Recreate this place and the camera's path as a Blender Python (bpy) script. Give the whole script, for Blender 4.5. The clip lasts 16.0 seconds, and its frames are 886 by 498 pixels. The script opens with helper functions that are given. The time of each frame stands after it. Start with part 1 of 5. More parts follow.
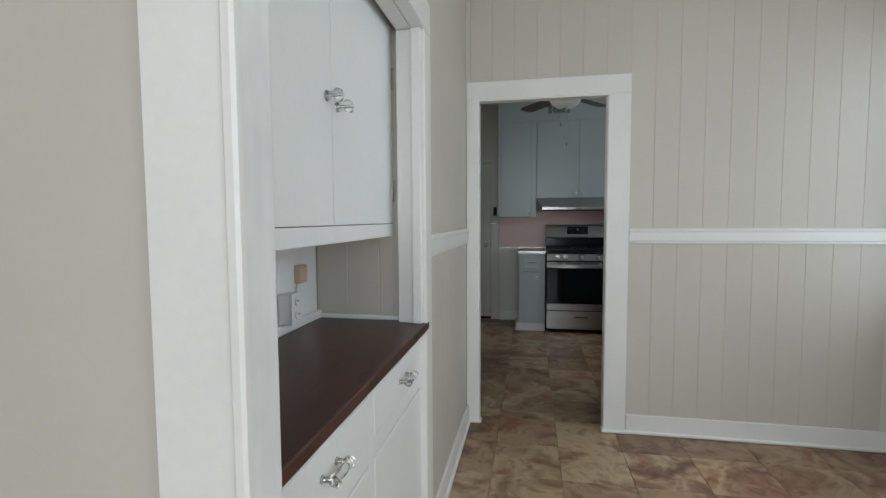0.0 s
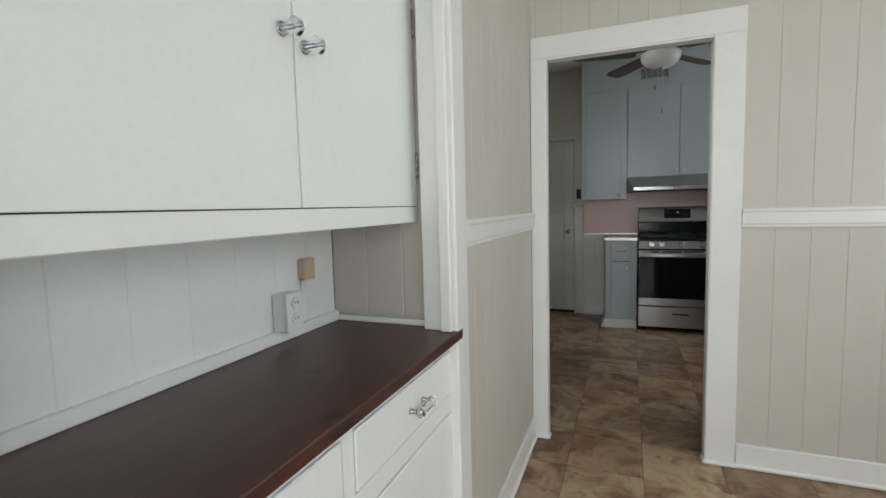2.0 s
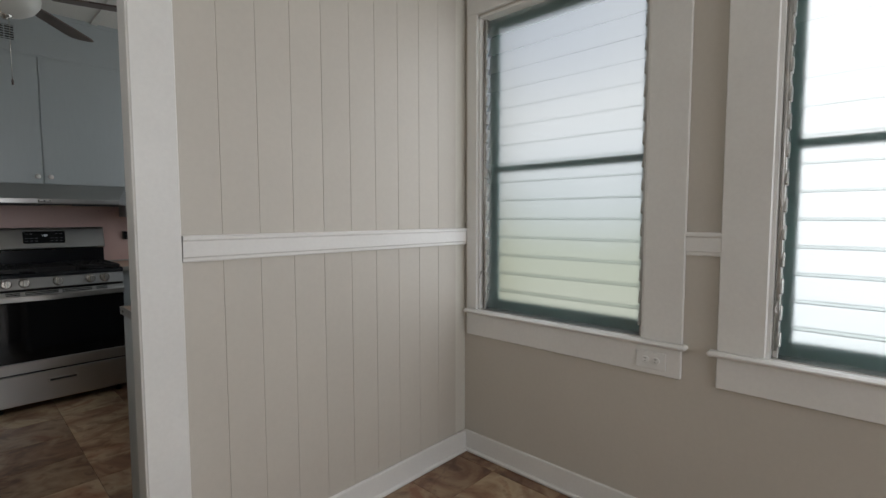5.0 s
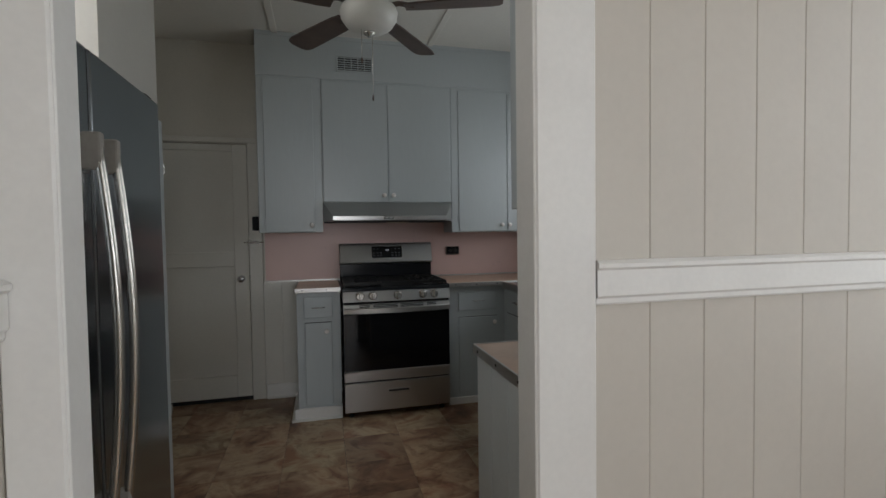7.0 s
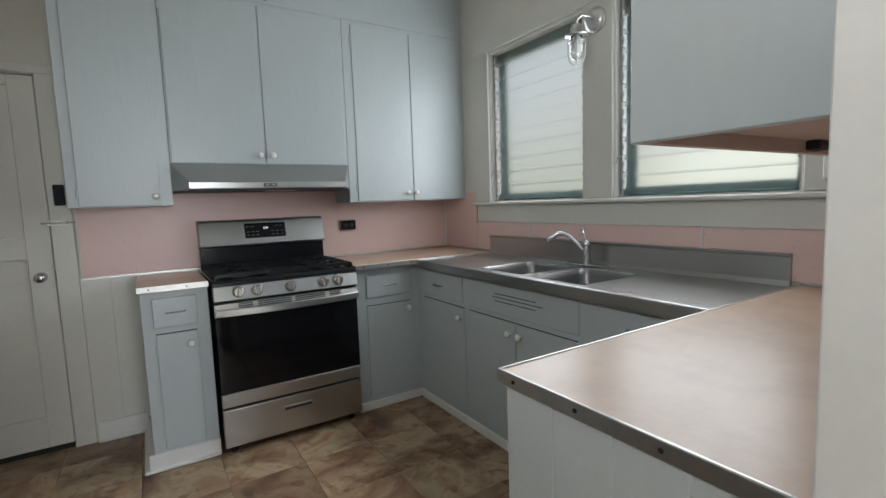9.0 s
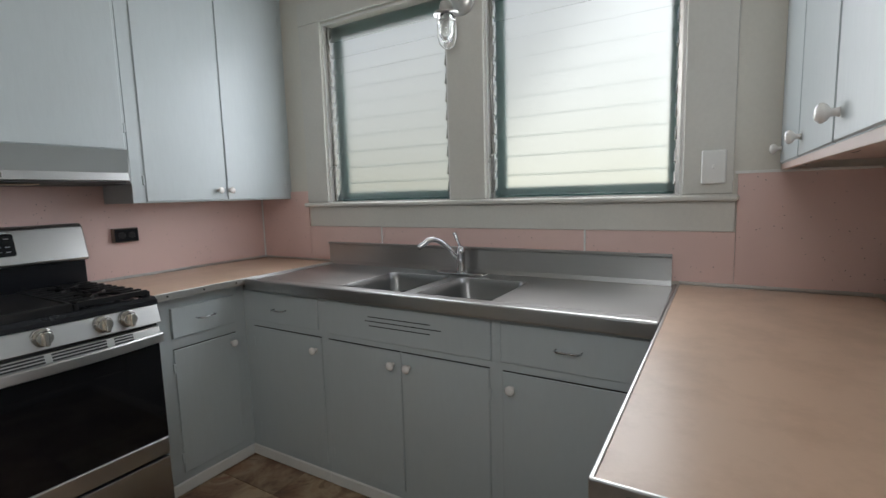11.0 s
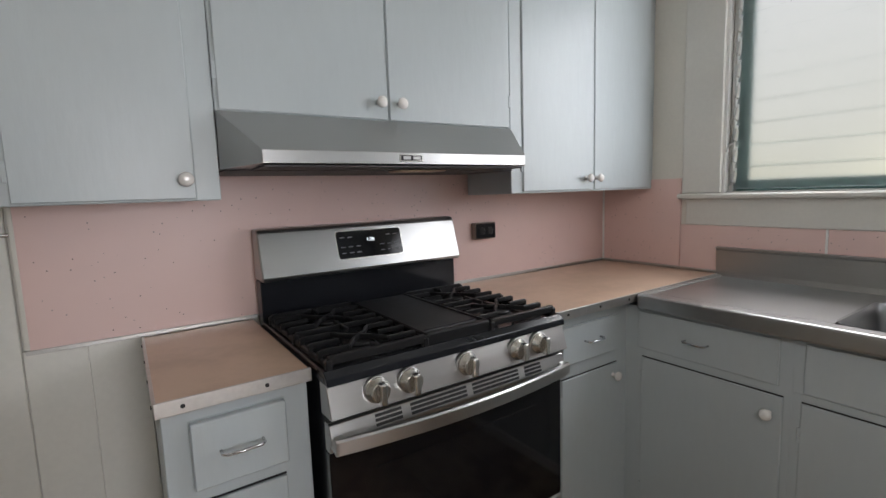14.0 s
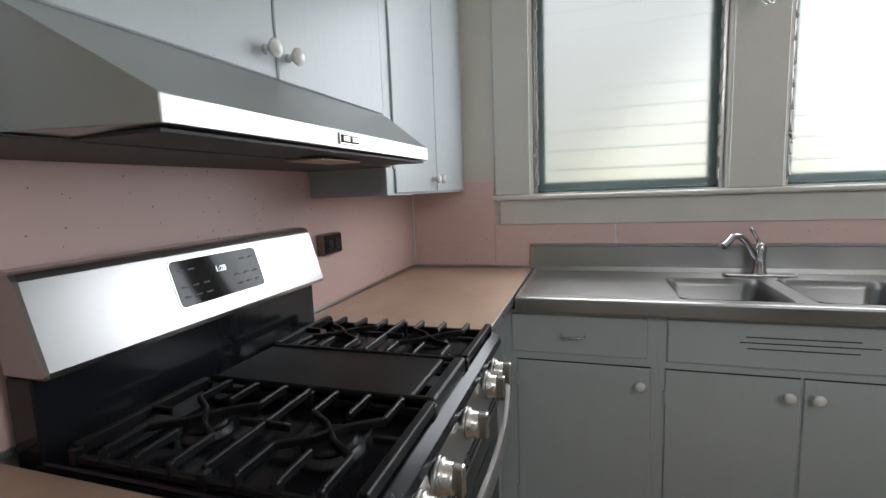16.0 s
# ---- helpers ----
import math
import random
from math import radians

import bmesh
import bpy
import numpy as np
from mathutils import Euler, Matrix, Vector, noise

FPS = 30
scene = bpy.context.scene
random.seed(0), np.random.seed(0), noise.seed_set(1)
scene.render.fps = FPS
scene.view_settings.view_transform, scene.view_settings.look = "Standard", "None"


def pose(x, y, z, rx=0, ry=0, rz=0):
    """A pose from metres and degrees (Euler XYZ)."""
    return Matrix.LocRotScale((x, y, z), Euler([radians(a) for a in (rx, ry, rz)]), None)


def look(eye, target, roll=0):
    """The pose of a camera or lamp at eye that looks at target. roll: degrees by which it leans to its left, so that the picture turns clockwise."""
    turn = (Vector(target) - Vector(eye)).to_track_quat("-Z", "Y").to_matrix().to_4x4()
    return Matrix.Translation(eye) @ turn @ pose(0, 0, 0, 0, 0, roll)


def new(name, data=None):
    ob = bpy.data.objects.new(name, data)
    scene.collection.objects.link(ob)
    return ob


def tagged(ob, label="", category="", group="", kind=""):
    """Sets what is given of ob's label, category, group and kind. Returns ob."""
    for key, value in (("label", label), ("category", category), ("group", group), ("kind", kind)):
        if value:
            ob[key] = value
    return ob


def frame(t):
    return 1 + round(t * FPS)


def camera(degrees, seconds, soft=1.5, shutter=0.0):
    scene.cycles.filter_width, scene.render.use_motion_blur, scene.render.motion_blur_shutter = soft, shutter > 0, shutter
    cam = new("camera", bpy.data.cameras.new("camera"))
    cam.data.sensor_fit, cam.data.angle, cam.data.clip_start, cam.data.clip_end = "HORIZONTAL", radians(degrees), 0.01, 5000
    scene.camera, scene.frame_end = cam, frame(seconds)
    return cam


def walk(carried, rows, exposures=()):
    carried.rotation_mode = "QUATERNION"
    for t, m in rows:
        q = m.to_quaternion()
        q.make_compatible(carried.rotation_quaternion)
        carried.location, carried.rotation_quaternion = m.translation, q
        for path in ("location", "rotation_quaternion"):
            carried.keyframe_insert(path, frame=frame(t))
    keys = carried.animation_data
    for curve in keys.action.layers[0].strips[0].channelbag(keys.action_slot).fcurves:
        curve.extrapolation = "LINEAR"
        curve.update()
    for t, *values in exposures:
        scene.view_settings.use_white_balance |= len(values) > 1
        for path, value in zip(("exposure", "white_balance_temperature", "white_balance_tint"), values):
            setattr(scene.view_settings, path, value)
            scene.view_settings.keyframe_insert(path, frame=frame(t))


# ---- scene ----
cam = camera(86.8, 16.0)
PATH = [
    (0, (-0.273, 0.166, 1.286), (-0.639, 2.128, 1.157), -0.3),
    (0.5, (-0.199, 0.232, 1.293), (-0.889, 2.104, 1.155), -0.7),
    (1, (-0.178, 0.331, 1.284), (-1.048, 2.125, 1.133), -1.1),
    (1.5, (-0.179, 0.465, 1.267), (-1.055, 2.255, 1.1), -1.4),
    (2, (-0.187, 0.572, 1.264), (-0.922, 2.424, 1.087), -1.5),
    (2.5, (-0.201, 0.711, 1.267), (-0.64, 2.654, 1.093), -1.4),
    (3, (-0.203, 0.856, 1.268), (-0.175, 2.849, 1.096), -1.1),
    (3.5, (-0.243, 1.019, 1.278), (0.364, 2.917, 1.116), -0.8),
    (3.7, (-0.254, 1.056, 1.286), (0.576, 2.868, 1.118), -0.5),
    (5.8, (-0.207, 1.741, 1.277), (1.286, 3.067, 1.162), -0.4),
    (6, (-0.219, 1.828, 1.276), (1.119, 3.31, 1.165), -0.6),
    (6.5, (-0.224, 2.053, 1.283), (0.646, 3.851, 1.194), -0.8),
    (7, (-0.215, 2.249, 1.281), (0.282, 4.185, 1.213), -0.8),
    (7.5, (-0.28, 2.43, 1.271), (0.145, 4.382, 1.199), -1.2),
    (8, (-0.34, 2.627, 1.268), (0.229, 4.542, 1.169), -1.8),
    (8.5, (-0.338, 2.799, 1.259), (0.467, 4.623, 1.107), -2.1),
    (9, (-0.341, 2.955, 1.266), (0.72, 4.639, 1.069), -2.0),
    (9.5, (-0.333, 3.059, 1.278), (0.933, 4.59, 1.047), -1.8),
    (9.7, (-0.334, 3.118, 1.287), (1.019, 4.572, 1.055), -1.6),
    (11.8, (-0.325, 3.887, 1.293), (1.433, 4.81, 1.057), -1.9),
    (12, (-0.334, 3.969, 1.296), (1.403, 4.932, 1.066), -2.0),
    (12.5, (-0.339, 4.115, 1.302), (1.287, 5.257, 1.078), -2.1),
    (13, (-0.343, 4.242, 1.304), (1.096, 5.613, 1.079), -1.8),
    (13.5, (-0.369, 4.387, 1.298), (0.864, 5.946, 1.071), -1.7),
    (14, (-0.42, 4.539, 1.299), (0.695, 6.183, 1.062), -1.9),
    (14.5, (-0.512, 4.761, 1.308), (0.66, 6.365, 1.076), -2.2),
    (15, (-0.538, 4.928, 1.298), (0.834, 6.364, 1.06), -2.5),
    (15.5, (-0.527, 5.117, 1.299), (1.138, 6.196, 1.052), -2.4),
    (16, (-0.532, 5.258, 1.302), (1.358, 5.862, 1.048), -2.2),
]
walk(cam, [(t, look(eye, target, roll)) for t, eye, target, roll in PATH], [
    (0, 0.10, 6000, 6), (1.6, 0.34, 6100, 6), (2.5, 0.36, 6350, 6), (3.1, 0.36, 6350, 7), (3.5, 0.42, 6300, 8), (5.8, -0.28, 6400, 13), (6.5, -0.28, 6450, 14), (7.2, 0.22, 6300, 10),
    (8.0, 0.82, 6200, 9), (9.0, 1.30, 6200, 9), (12.0, 1.3, 6300, 12), (13.0, 1.25, 6350, 13), (14.0, 1.52, 6400, 14), (15.2, 1.6, 6450, 14), (16.0, 1.5, 6250, 12)])
SOUTH_W, WEST_W, SKY_K, SKY_D1, SKY_D2, SKY_ADDED, OUT_K, OUT_D, OUT_S = 40.0, 9.0, 3.4, 3.6, 8.5, 11.0, 0.47, 0.98, 1.5
FAN_Z, FAN_ANGLES = 2.395, [-20 + 72 * i for i in range(5)]

# ---- world and light ----
world = bpy.data.worlds.new("world")
scene.world = world
world.use_nodes = True
wn = world.node_tree
sky = wn.nodes.new("ShaderNodeTexSky")
sky.sky_type, sky.sun_disc = "NISHITA", False
sky.sun_elevation, sky.sun_rotation = radians(50), radians(90)
wn.links.new(sky.outputs[0], wn.nodes["Background"].inputs[0])
wn.nodes["Background"].inputs[1].default_value = 0.08


def area_lamp(name, m, sx, sy, watts, colour):
    data = bpy.data.lights.new(name, "AREA")
    data.shape, data.size, data.size_y, data.energy, data.color = "RECTANGLE", sx, sy, watts, colour
    ob = new(name, data)
    ob.matrix_world = m
    return ob


sun_data = bpy.data.lights.new("sun", "SUN")
sun_data.energy, sun_data.angle, sun_data.color = 0.8, radians(20), (1, 0.97, 0.92)
new("sun", sun_data).matrix_world = look((6, 3, 8), (0, 3, 0))
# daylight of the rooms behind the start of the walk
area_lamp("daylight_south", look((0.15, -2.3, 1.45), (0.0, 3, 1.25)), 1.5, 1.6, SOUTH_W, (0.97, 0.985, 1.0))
# fill light added over the refrigerator, out of view; the west wall has no window
area_lamp("west_fill", look((-1.60, 3.68, 2.24), (1.2, 4.5, 0.6)), 0.9, 0.8, WEST_W, (1.0, 0.99, 0.97))
# sky light in the openings of the louvre windows; the third window is added, unseen
for y, z, sy, sz, w in ((2.5425, 1.545, 0.80, 1.44, SKY_D1), (1.264, 1.545, 0.80, 1.44, SKY_D2), (-0.766, 1.545, 0.80, 1.44, SKY_ADDED), (5.1235, 1.755, 0.75, 0.93, SKY_K), (4.113, 1.755, 0.76, 0.93, SKY_K)):
    area_lamp("sky_light", look((1.694, y, z), (-1.0, y, z)), sy, sz, w, (0.95, 0.98, 1.0))

# ---- materials ----


def nodes_of(name):
    m = bpy.data.materials.new(name)
    m.use_nodes = True
    return m, m.node_tree, m.node_tree.nodes["Principled BSDF"]


def noise_node(tree, scale, detail=3.0, stretch=None, rough=0.55):
    geo = tree.nodes.new("ShaderNodeNewGeometry")
    out = geo.outputs["Position"]
    if stretch:
        mp = tree.nodes.new("ShaderNodeMapping")
        mp.inputs["Scale"].default_value = stretch
        tree.links.new(out, mp.inputs["Vector"])
        out = mp.outputs[0]
    n = tree.nodes.new("ShaderNodeTexNoise")
    n.inputs["Scale"].default_value, n.inputs["Detail"].default_value, n.inputs["Roughness"].default_value = scale, detail, rough
    tree.links.new(out, n.inputs["Vector"])
    return n


def ramp(tree, fac, stops):
    r = tree.nodes.new("ShaderNodeValToRGB")
    while len(r.color_ramp.elements) < len(stops):
        r.color_ramp.elements.new(0.5)
    for e, (p, c) in zip(r.color_ramp.elements, stops):
        e.position, e.color = p, (*c, 1)
    tree.links.new(fac, r.inputs[0])
    return r.outputs[0]


def mul(tree, a, b, fac=1.0, mode="MULTIPLY"):
    x = tree.nodes.new("ShaderNodeMix")
    x.data_type, x.blend_type = "RGBA", mode
    x.inputs[0].default_value = fac
    for sock, v in ((x.inputs[6], a), (x.inputs[7], b)):
        if isinstance(v, tuple):
            sock.default_value = (*v, 1)
        else:
            tree.links.new(v, sock)
    return x.outputs[2]


def scaled(c, k):
    return tuple(min(1.0, v * k) for v in c)


def paint(name, colour, rough=0.45, var=0.05, bump=0.12, big=2.2, fine=90, stretch=None, metal=0.0, coat=0.0, piece=0.0, spread=0.04, detail=4):
    """Painted or plain surface with broad stains, fine grain and relief."""
    m, t, p = nodes_of(name)
    a = ramp(t, noise_node(t, big, detail).outputs[0], [(0.3, scaled(colour, 1 - var)), (0.7, scaled(colour, 1 + var))])
    b = ramp(t, noise_node(t, fine, 3, stretch).outputs[0], [(0.3, (1 - var,) * 3), (0.7, (1, 1, 1))])
    col = mul(t, a, b)
    if piece:
        info = t.nodes.new("ShaderNodeObjectInfo")
        col = mul(t, col, ramp(t, info.outputs["Random"], [(0, (1 - piece,) * 3), (1, (1, 1, 1))]))
    t.links.new(col, p.inputs["Base Color"])
    p.inputs["Metallic"].default_value = metal
    p.inputs["Coat Weight"].default_value = coat
    r = t.nodes.new("ShaderNodeMapRange")
    r.inputs["To Min"].default_value, r.inputs["To Max"].default_value = max(0.02, rough - spread), rough + spread
    t.links.new(noise_node(t, big * 3, 4).outputs[0], r.inputs["Value"])
    t.links.new(r.outputs[0], p.inputs["Roughness"])
    bm_ = t.nodes.new("ShaderNodeBump")
    bm_.inputs["Strength"].default_value, bm_.inputs["Distance"].default_value = bump, 0.002
    t.links.new(noise_node(t, fine * 0.7, 4, stretch).outputs[0], bm_.inputs["Height"])
    t.links.new(bm_.outputs[0], p.inputs["Normal"])
    return m


M_WALL = paint("beige_wall_paint", (0.585, 0.545, 0.485), 0.5, 0.03, 0.1, 1.6, 60, piece=0.03)
M_TRIM = paint("white_trim_paint", (0.80, 0.79, 0.765), 0.38, 0.035, 0.15, 3, 70)
M_JAMB = paint("worn_white_jamb_paint", (0.77, 0.77, 0.755), 0.42, 0.13, 0.35, 5, 9, (3, 3, 0.25))
M_NICHE = paint("white_cupboard_paint", (0.86, 0.865, 0.855), 0.38, 0.03, 0.15, 2.5, 80, piece=0.02)
M_CREAM = paint("cream_kitchen_paint", (0.68, 0.655, 0.59), 0.5, 0.04, 0.12, 1.8, 60)
M_DOORW = paint("cream_door_paint", (0.70, 0.685, 0.635), 0.42, 0.04, 0.12, 1.8, 60)
M_CEIL = paint("ceiling_paint", (0.78, 0.765, 0.71), 0.6, 0.04, 0.1, 1.5, 60)
M_BLUE = paint("pale_blue_gloss_paint", (0.485, 0.532, 0.548), 0.31, 0.025, 0.30, 1.6, 60, (1.0, 1.0, 0.22), spread=0.03)
M_BLUEIN = paint("grey_blue_shade_paint", (0.42, 0.47, 0.48), 0.45, 0.05, 0.2, 2.2, 50)
M_STEEL = paint("brushed_steel", (0.475, 0.47, 0.46), 0.29, 0.03, 0.0, 1.2, 12, (0.6, 40, 60), metal=1.0, spread=0.015)
M_STEELX = paint("brushed_steel_sink", (0.46, 0.46, 0.455), 0.305, 0.04, 0.0, 2, 6, (60, 1, 60), metal=1.0, spread=0.015)
M_FRIDGE = paint("dark_stainless", (0.30, 0.315, 0.33), 0.2, 0.03, 0.0, 1.5, 6, (60, 60, 1), metal=1.0, spread=0.03)
# the counter's steel, with the shade inside the basins put into its colour
M_BASIN = paint("shaded_basin_steel", (0.24, 0.24, 0.24), 0.36, 0.03, 0.0, 2, 6, (60, 1, 60), metal=1.0, spread=0.02)
M_CHROME = paint("chrome", (0.56, 0.56, 0.57), 0.10, 0.03, 0.0, metal=1.0, spread=0.03)
M_NICKEL = paint("satin_nickel", (0.66, 0.64, 0.60), 0.25, 0.04, 0.0, metal=1.0, spread=0.03)
M_ALU = paint("aluminium_edging", (0.58, 0.57, 0.55), 0.33, 0.08, 0.1, 12, 80, metal=1.0, spread=0.05)
M_BLACK = paint("black_enamel", (0.012, 0.013, 0.016), 0.16, 0.1, 0.04)
M_IRON = paint("cast_iron", (0.013, 0.013, 0.014), 0.34, 0.15, 0.25, 8, 160)
M_GLASSB = paint("black_oven_glass", (0.006, 0.006, 0.007), 0.06, 0.1, 0.0)
M_DARK = paint("dark_gap", (0.02, 0.02, 0.02), 0.7, 0.1, 0.1)
M_KNOB = paint("white_porcelain", (0.84, 0.81, 0.78), 0.08, 0.02, 0.0, coat=0.5)
M_PLAST = paint("white_plastic", (0.80, 0.80, 0.78), 0.35, 0.02, 0.03)
M_TANP = paint("tan_plastic", (0.56, 0.43, 0.30), 0.4, 0.05, 0.05)
M_GREEN = paint("dark_green_screen_frame", (0.10, 0.19, 0.185), 0.5, 0.15, 0.2, 6, 60)
M_BLADE = paint("grey_brown_fan_blade", (0.13, 0.095, 0.08), 0.5, 0.2, 0.2, 5, 40, (1, 8, 1))
M_BOWL = paint("opal_glass_bowl", (0.78, 0.78, 0.73), 0.34, 0.02, 0.02)
M_BURN = paint("dark_burner_metal", (0.05, 0.05, 0.052), 0.35, 0.1, 0.1)
M_FILTER = paint("dark_filter_panel", (0.07, 0.07, 0.072), 0.6, 0.1, 0.2, 4, 120)
M_BROWN = paint("brown_plastic_box", (0.20, 0.145, 0.115), 0.4, 0.06, 0.05)
M_BACK = paint("grey_back_paint", (0.35, 0.33, 0.30), 0.6, 0.1, 0.1)


def wood_counter():
    m, t, p = nodes_of("dark_stained_counter")
    grain = noise_node(t, 9, 6, (30, 1.2, 30), 0.65)
    c = ramp(t, grain.outputs[0], [(0.3, (0.040, 0.014, 0.010)), (0.55, (0.075, 0.025, 0.017)), (0.8, (0.12, 0.043, 0.028))])
    blot = noise_node(t, 3.2, 4)
    c = mul(t, c, ramp(t, blot.outputs[0], [(0.3, (0.6, 0.6, 0.6)), (0.62, (1, 1, 1))]))
    spots = noise_node(t, 7, 2)
    c = mul(t, c, ramp(t, spots.outputs[0], [(0.27, (0.15, 0.15, 0.15)), (0.33, (1, 1, 1))]))
    t.links.new(c, p.inputs["Base Color"])
    p.inputs["Roughness"].default_value = 0.36
    b = t.nodes.new("ShaderNodeBump")
    b.inputs["Strength"].default_value, b.inputs["Distance"].default_value = 0.2, 0.001
    t.links.new(grain.outputs[0], b.inputs["Height"])
    t.links.new(b.outputs[0], p.inputs["Normal"])
    return m


def laminate(name, colour, rough, speck, gloss=0.5, sheen=0.0):
    m, t, p = nodes_of(name)
    c = ramp(t, noise_node(t, 1.5, 5).outputs[0], [(0.25, scaled(colour, 0.93)), (0.75, scaled(colour, 1.05))])
    if not speck:
        c = mul(t, c, ramp(t, noise_node(t, 6, 7, None, 0.65).outputs[0], [(0.36, (0.86, 0.84, 0.82)), (0.56, (1, 1, 1))]))
    if speck:
        v = t.nodes.new("ShaderNodeTexVoronoi")
        v.inputs["Scale"].default_value = 46
        g = t.nodes.new("ShaderNodeNewGeometry")
        t.links.new(g.outputs["Position"], v.inputs["Vector"])
        dots = ramp(t, v.outputs["Distance"], [(0.070, (0.0, 0.0, 0.0)), (0.094, (1, 1, 1))])
        keep = ramp(t, noise_node(t, 5, 3).outputs[0], [(0.45, (1, 1, 1)), (0.53, (0, 0, 0))])
        dots = mul(t, dots, keep, 1.0, "LIGHTEN")
        c = mul(t, c, mul(t, dots, (0.25, 0.2, 0.2), 1.0, "LIGHTEN"))
    t.links.new(c, p.inputs["Base Color"])
    r = t.nodes.new("ShaderNodeMapRange")
    r.inputs["To Min"].default_value, r.inputs["To Max"].default_value = rough - 0.02, rough + 0.09
    t.links.new(noise_node(t, 2.2, 1, (1, 2.5, 1)).outputs[0], r.inputs["Value"])
    t.links.new(r.outputs[0], p.inputs["Roughness"])
    p.inputs["Specular IOR Level"].default_value = gloss
    p.inputs["Coat Weight"].default_value = sheen
    p.inputs["Coat Roughness"].default_value = 0.3
    return m


def vinyl():
    """Stone-look vinyl tile: brown, tan and rust, each tile a tone of its own."""
    m, t, p = nodes_of("stone_vinyl_tile")
    info = t.nodes.new("ShaderNodeObjectInfo")
    geo = t.nodes.new("ShaderNodeNewGeometry")
    off = t.nodes.new("ShaderNodeVectorMath")
    off.operation = "MULTIPLY_ADD"
    off.inputs[1].default_value = (1, 1, 1)
    comb = t.nodes.new("ShaderNodeCombineXYZ")
    mulr = t.nodes.new("ShaderNodeMath")
    mulr.operation = "MULTIPLY"
    mulr.inputs[1].default_value = 37.0
    t.links.new(info.outputs["Random"], mulr.inputs[0])
    for i in range(3):
        t.links.new(mulr.outputs[0], comb.inputs[i])
    t.links.new(geo.outputs["Position"], off.inputs[0])
    t.links.new(comb.outputs[0], off.inputs[2])
    lay = t.nodes.new("ShaderNodeMapping")
    lay.inputs["Scale"].default_value = (1.0, 1.05, 1)
    lay.inputs["Rotation"].default_value = (0, 0, 0.5)
    t.links.new(off.outputs[0], lay.inputs["Vector"])
    off = lay
    warp = t.nodes.new("ShaderNodeTexNoise")
    warp.inputs["Scale"].default_value, warp.inputs["Detail"].default_value = 3.4, 10
    warp.inputs["Distortion"].default_value = 0.9
    warp.inputs["Roughness"].default_value = 0.56
    t.links.new(off.outputs[0], warp.inputs["Vector"])
    c = ramp(t, warp.outputs[0], [(0.28, (0.12, 0.065, 0.045)), (0.41, (0.27, 0.155, 0.10)), (0.48, (0.38, 0.27, 0.18)), (0.56, (0.50, 0.39, 0.265)), (0.68, (0.33, 0.17, 0.105))])
    vein = t.nodes.new("ShaderNodeTexNoise")
    vein.inputs["Scale"].default_value, vein.inputs["Detail"].default_value, vein.inputs["Distortion"].default_value = 7, 10, 2.0
    t.links.new(off.outputs[0], vein.inputs["Vector"])
    c = mul(t, c, ramp(t, vein.outputs[0], [(0.33, (0.62, 0.54, 0.50)), (0.46, (1, 1, 1)), (0.62, (1, 0.97, 0.93)), (0.74, (0.76, 0.66, 0.6))]))
    c = mul(t, c, ramp(t, info.outputs["Random"], [(0, (0.60, 0.54, 0.50)), (0.3, (0.80, 0.75, 0.71)), (0.55, (0.92, 0.94, 0.88)), (0.8, (1.0, 1.0, 0.97)), (1, (0.95, 0.85, 0.78))]))
    t.links.new(c, p.inputs["Base Color"])
    p.inputs["Roughness"].default_value = 0.42
    b = t.nodes.new("ShaderNodeBump")
    b.inputs["Strength"].default_value, b.inputs["Distance"].default_value = 0.15, 0.001
    t.links.new(vein.outputs[0], b.inputs["Height"])
    t.links.new(b.outputs[0], p.inputs["Normal"])
    return m


def frosted():
    m, t, p = nodes_of("obscure_louvre_glass")
    p.inputs["Base Color"].default_value = (0.84, 0.875, 0.86, 1)
    p.inputs["Transmission Weight"].default_value = 1.0
    p.inputs["Roughness"].default_value = 0.42
    p.inputs["IOR"].default_value = 1.3
    b = t.nodes.new("ShaderNodeBump")
    b.inputs["Strength"].default_value, b.inputs["Distance"].default_value = 0.25, 0.001
    t.links.new(noise_node(t, 160, 2).outputs[0], b.inputs["Height"])
    t.links.new(b.outputs[0], p.inputs["Normal"])
    return m


def clear_glass(name, rough=0.03):
    m, t, p = nodes_of(name)
    p.inputs["Base Color"].default_value = (0.97, 0.98, 0.97, 1)
    p.inputs["Transmission Weight"].default_value = 1.0
    p.inputs["Roughness"].default_value = rough
    p.inputs["IOR"].default_value = 1.48
    return m


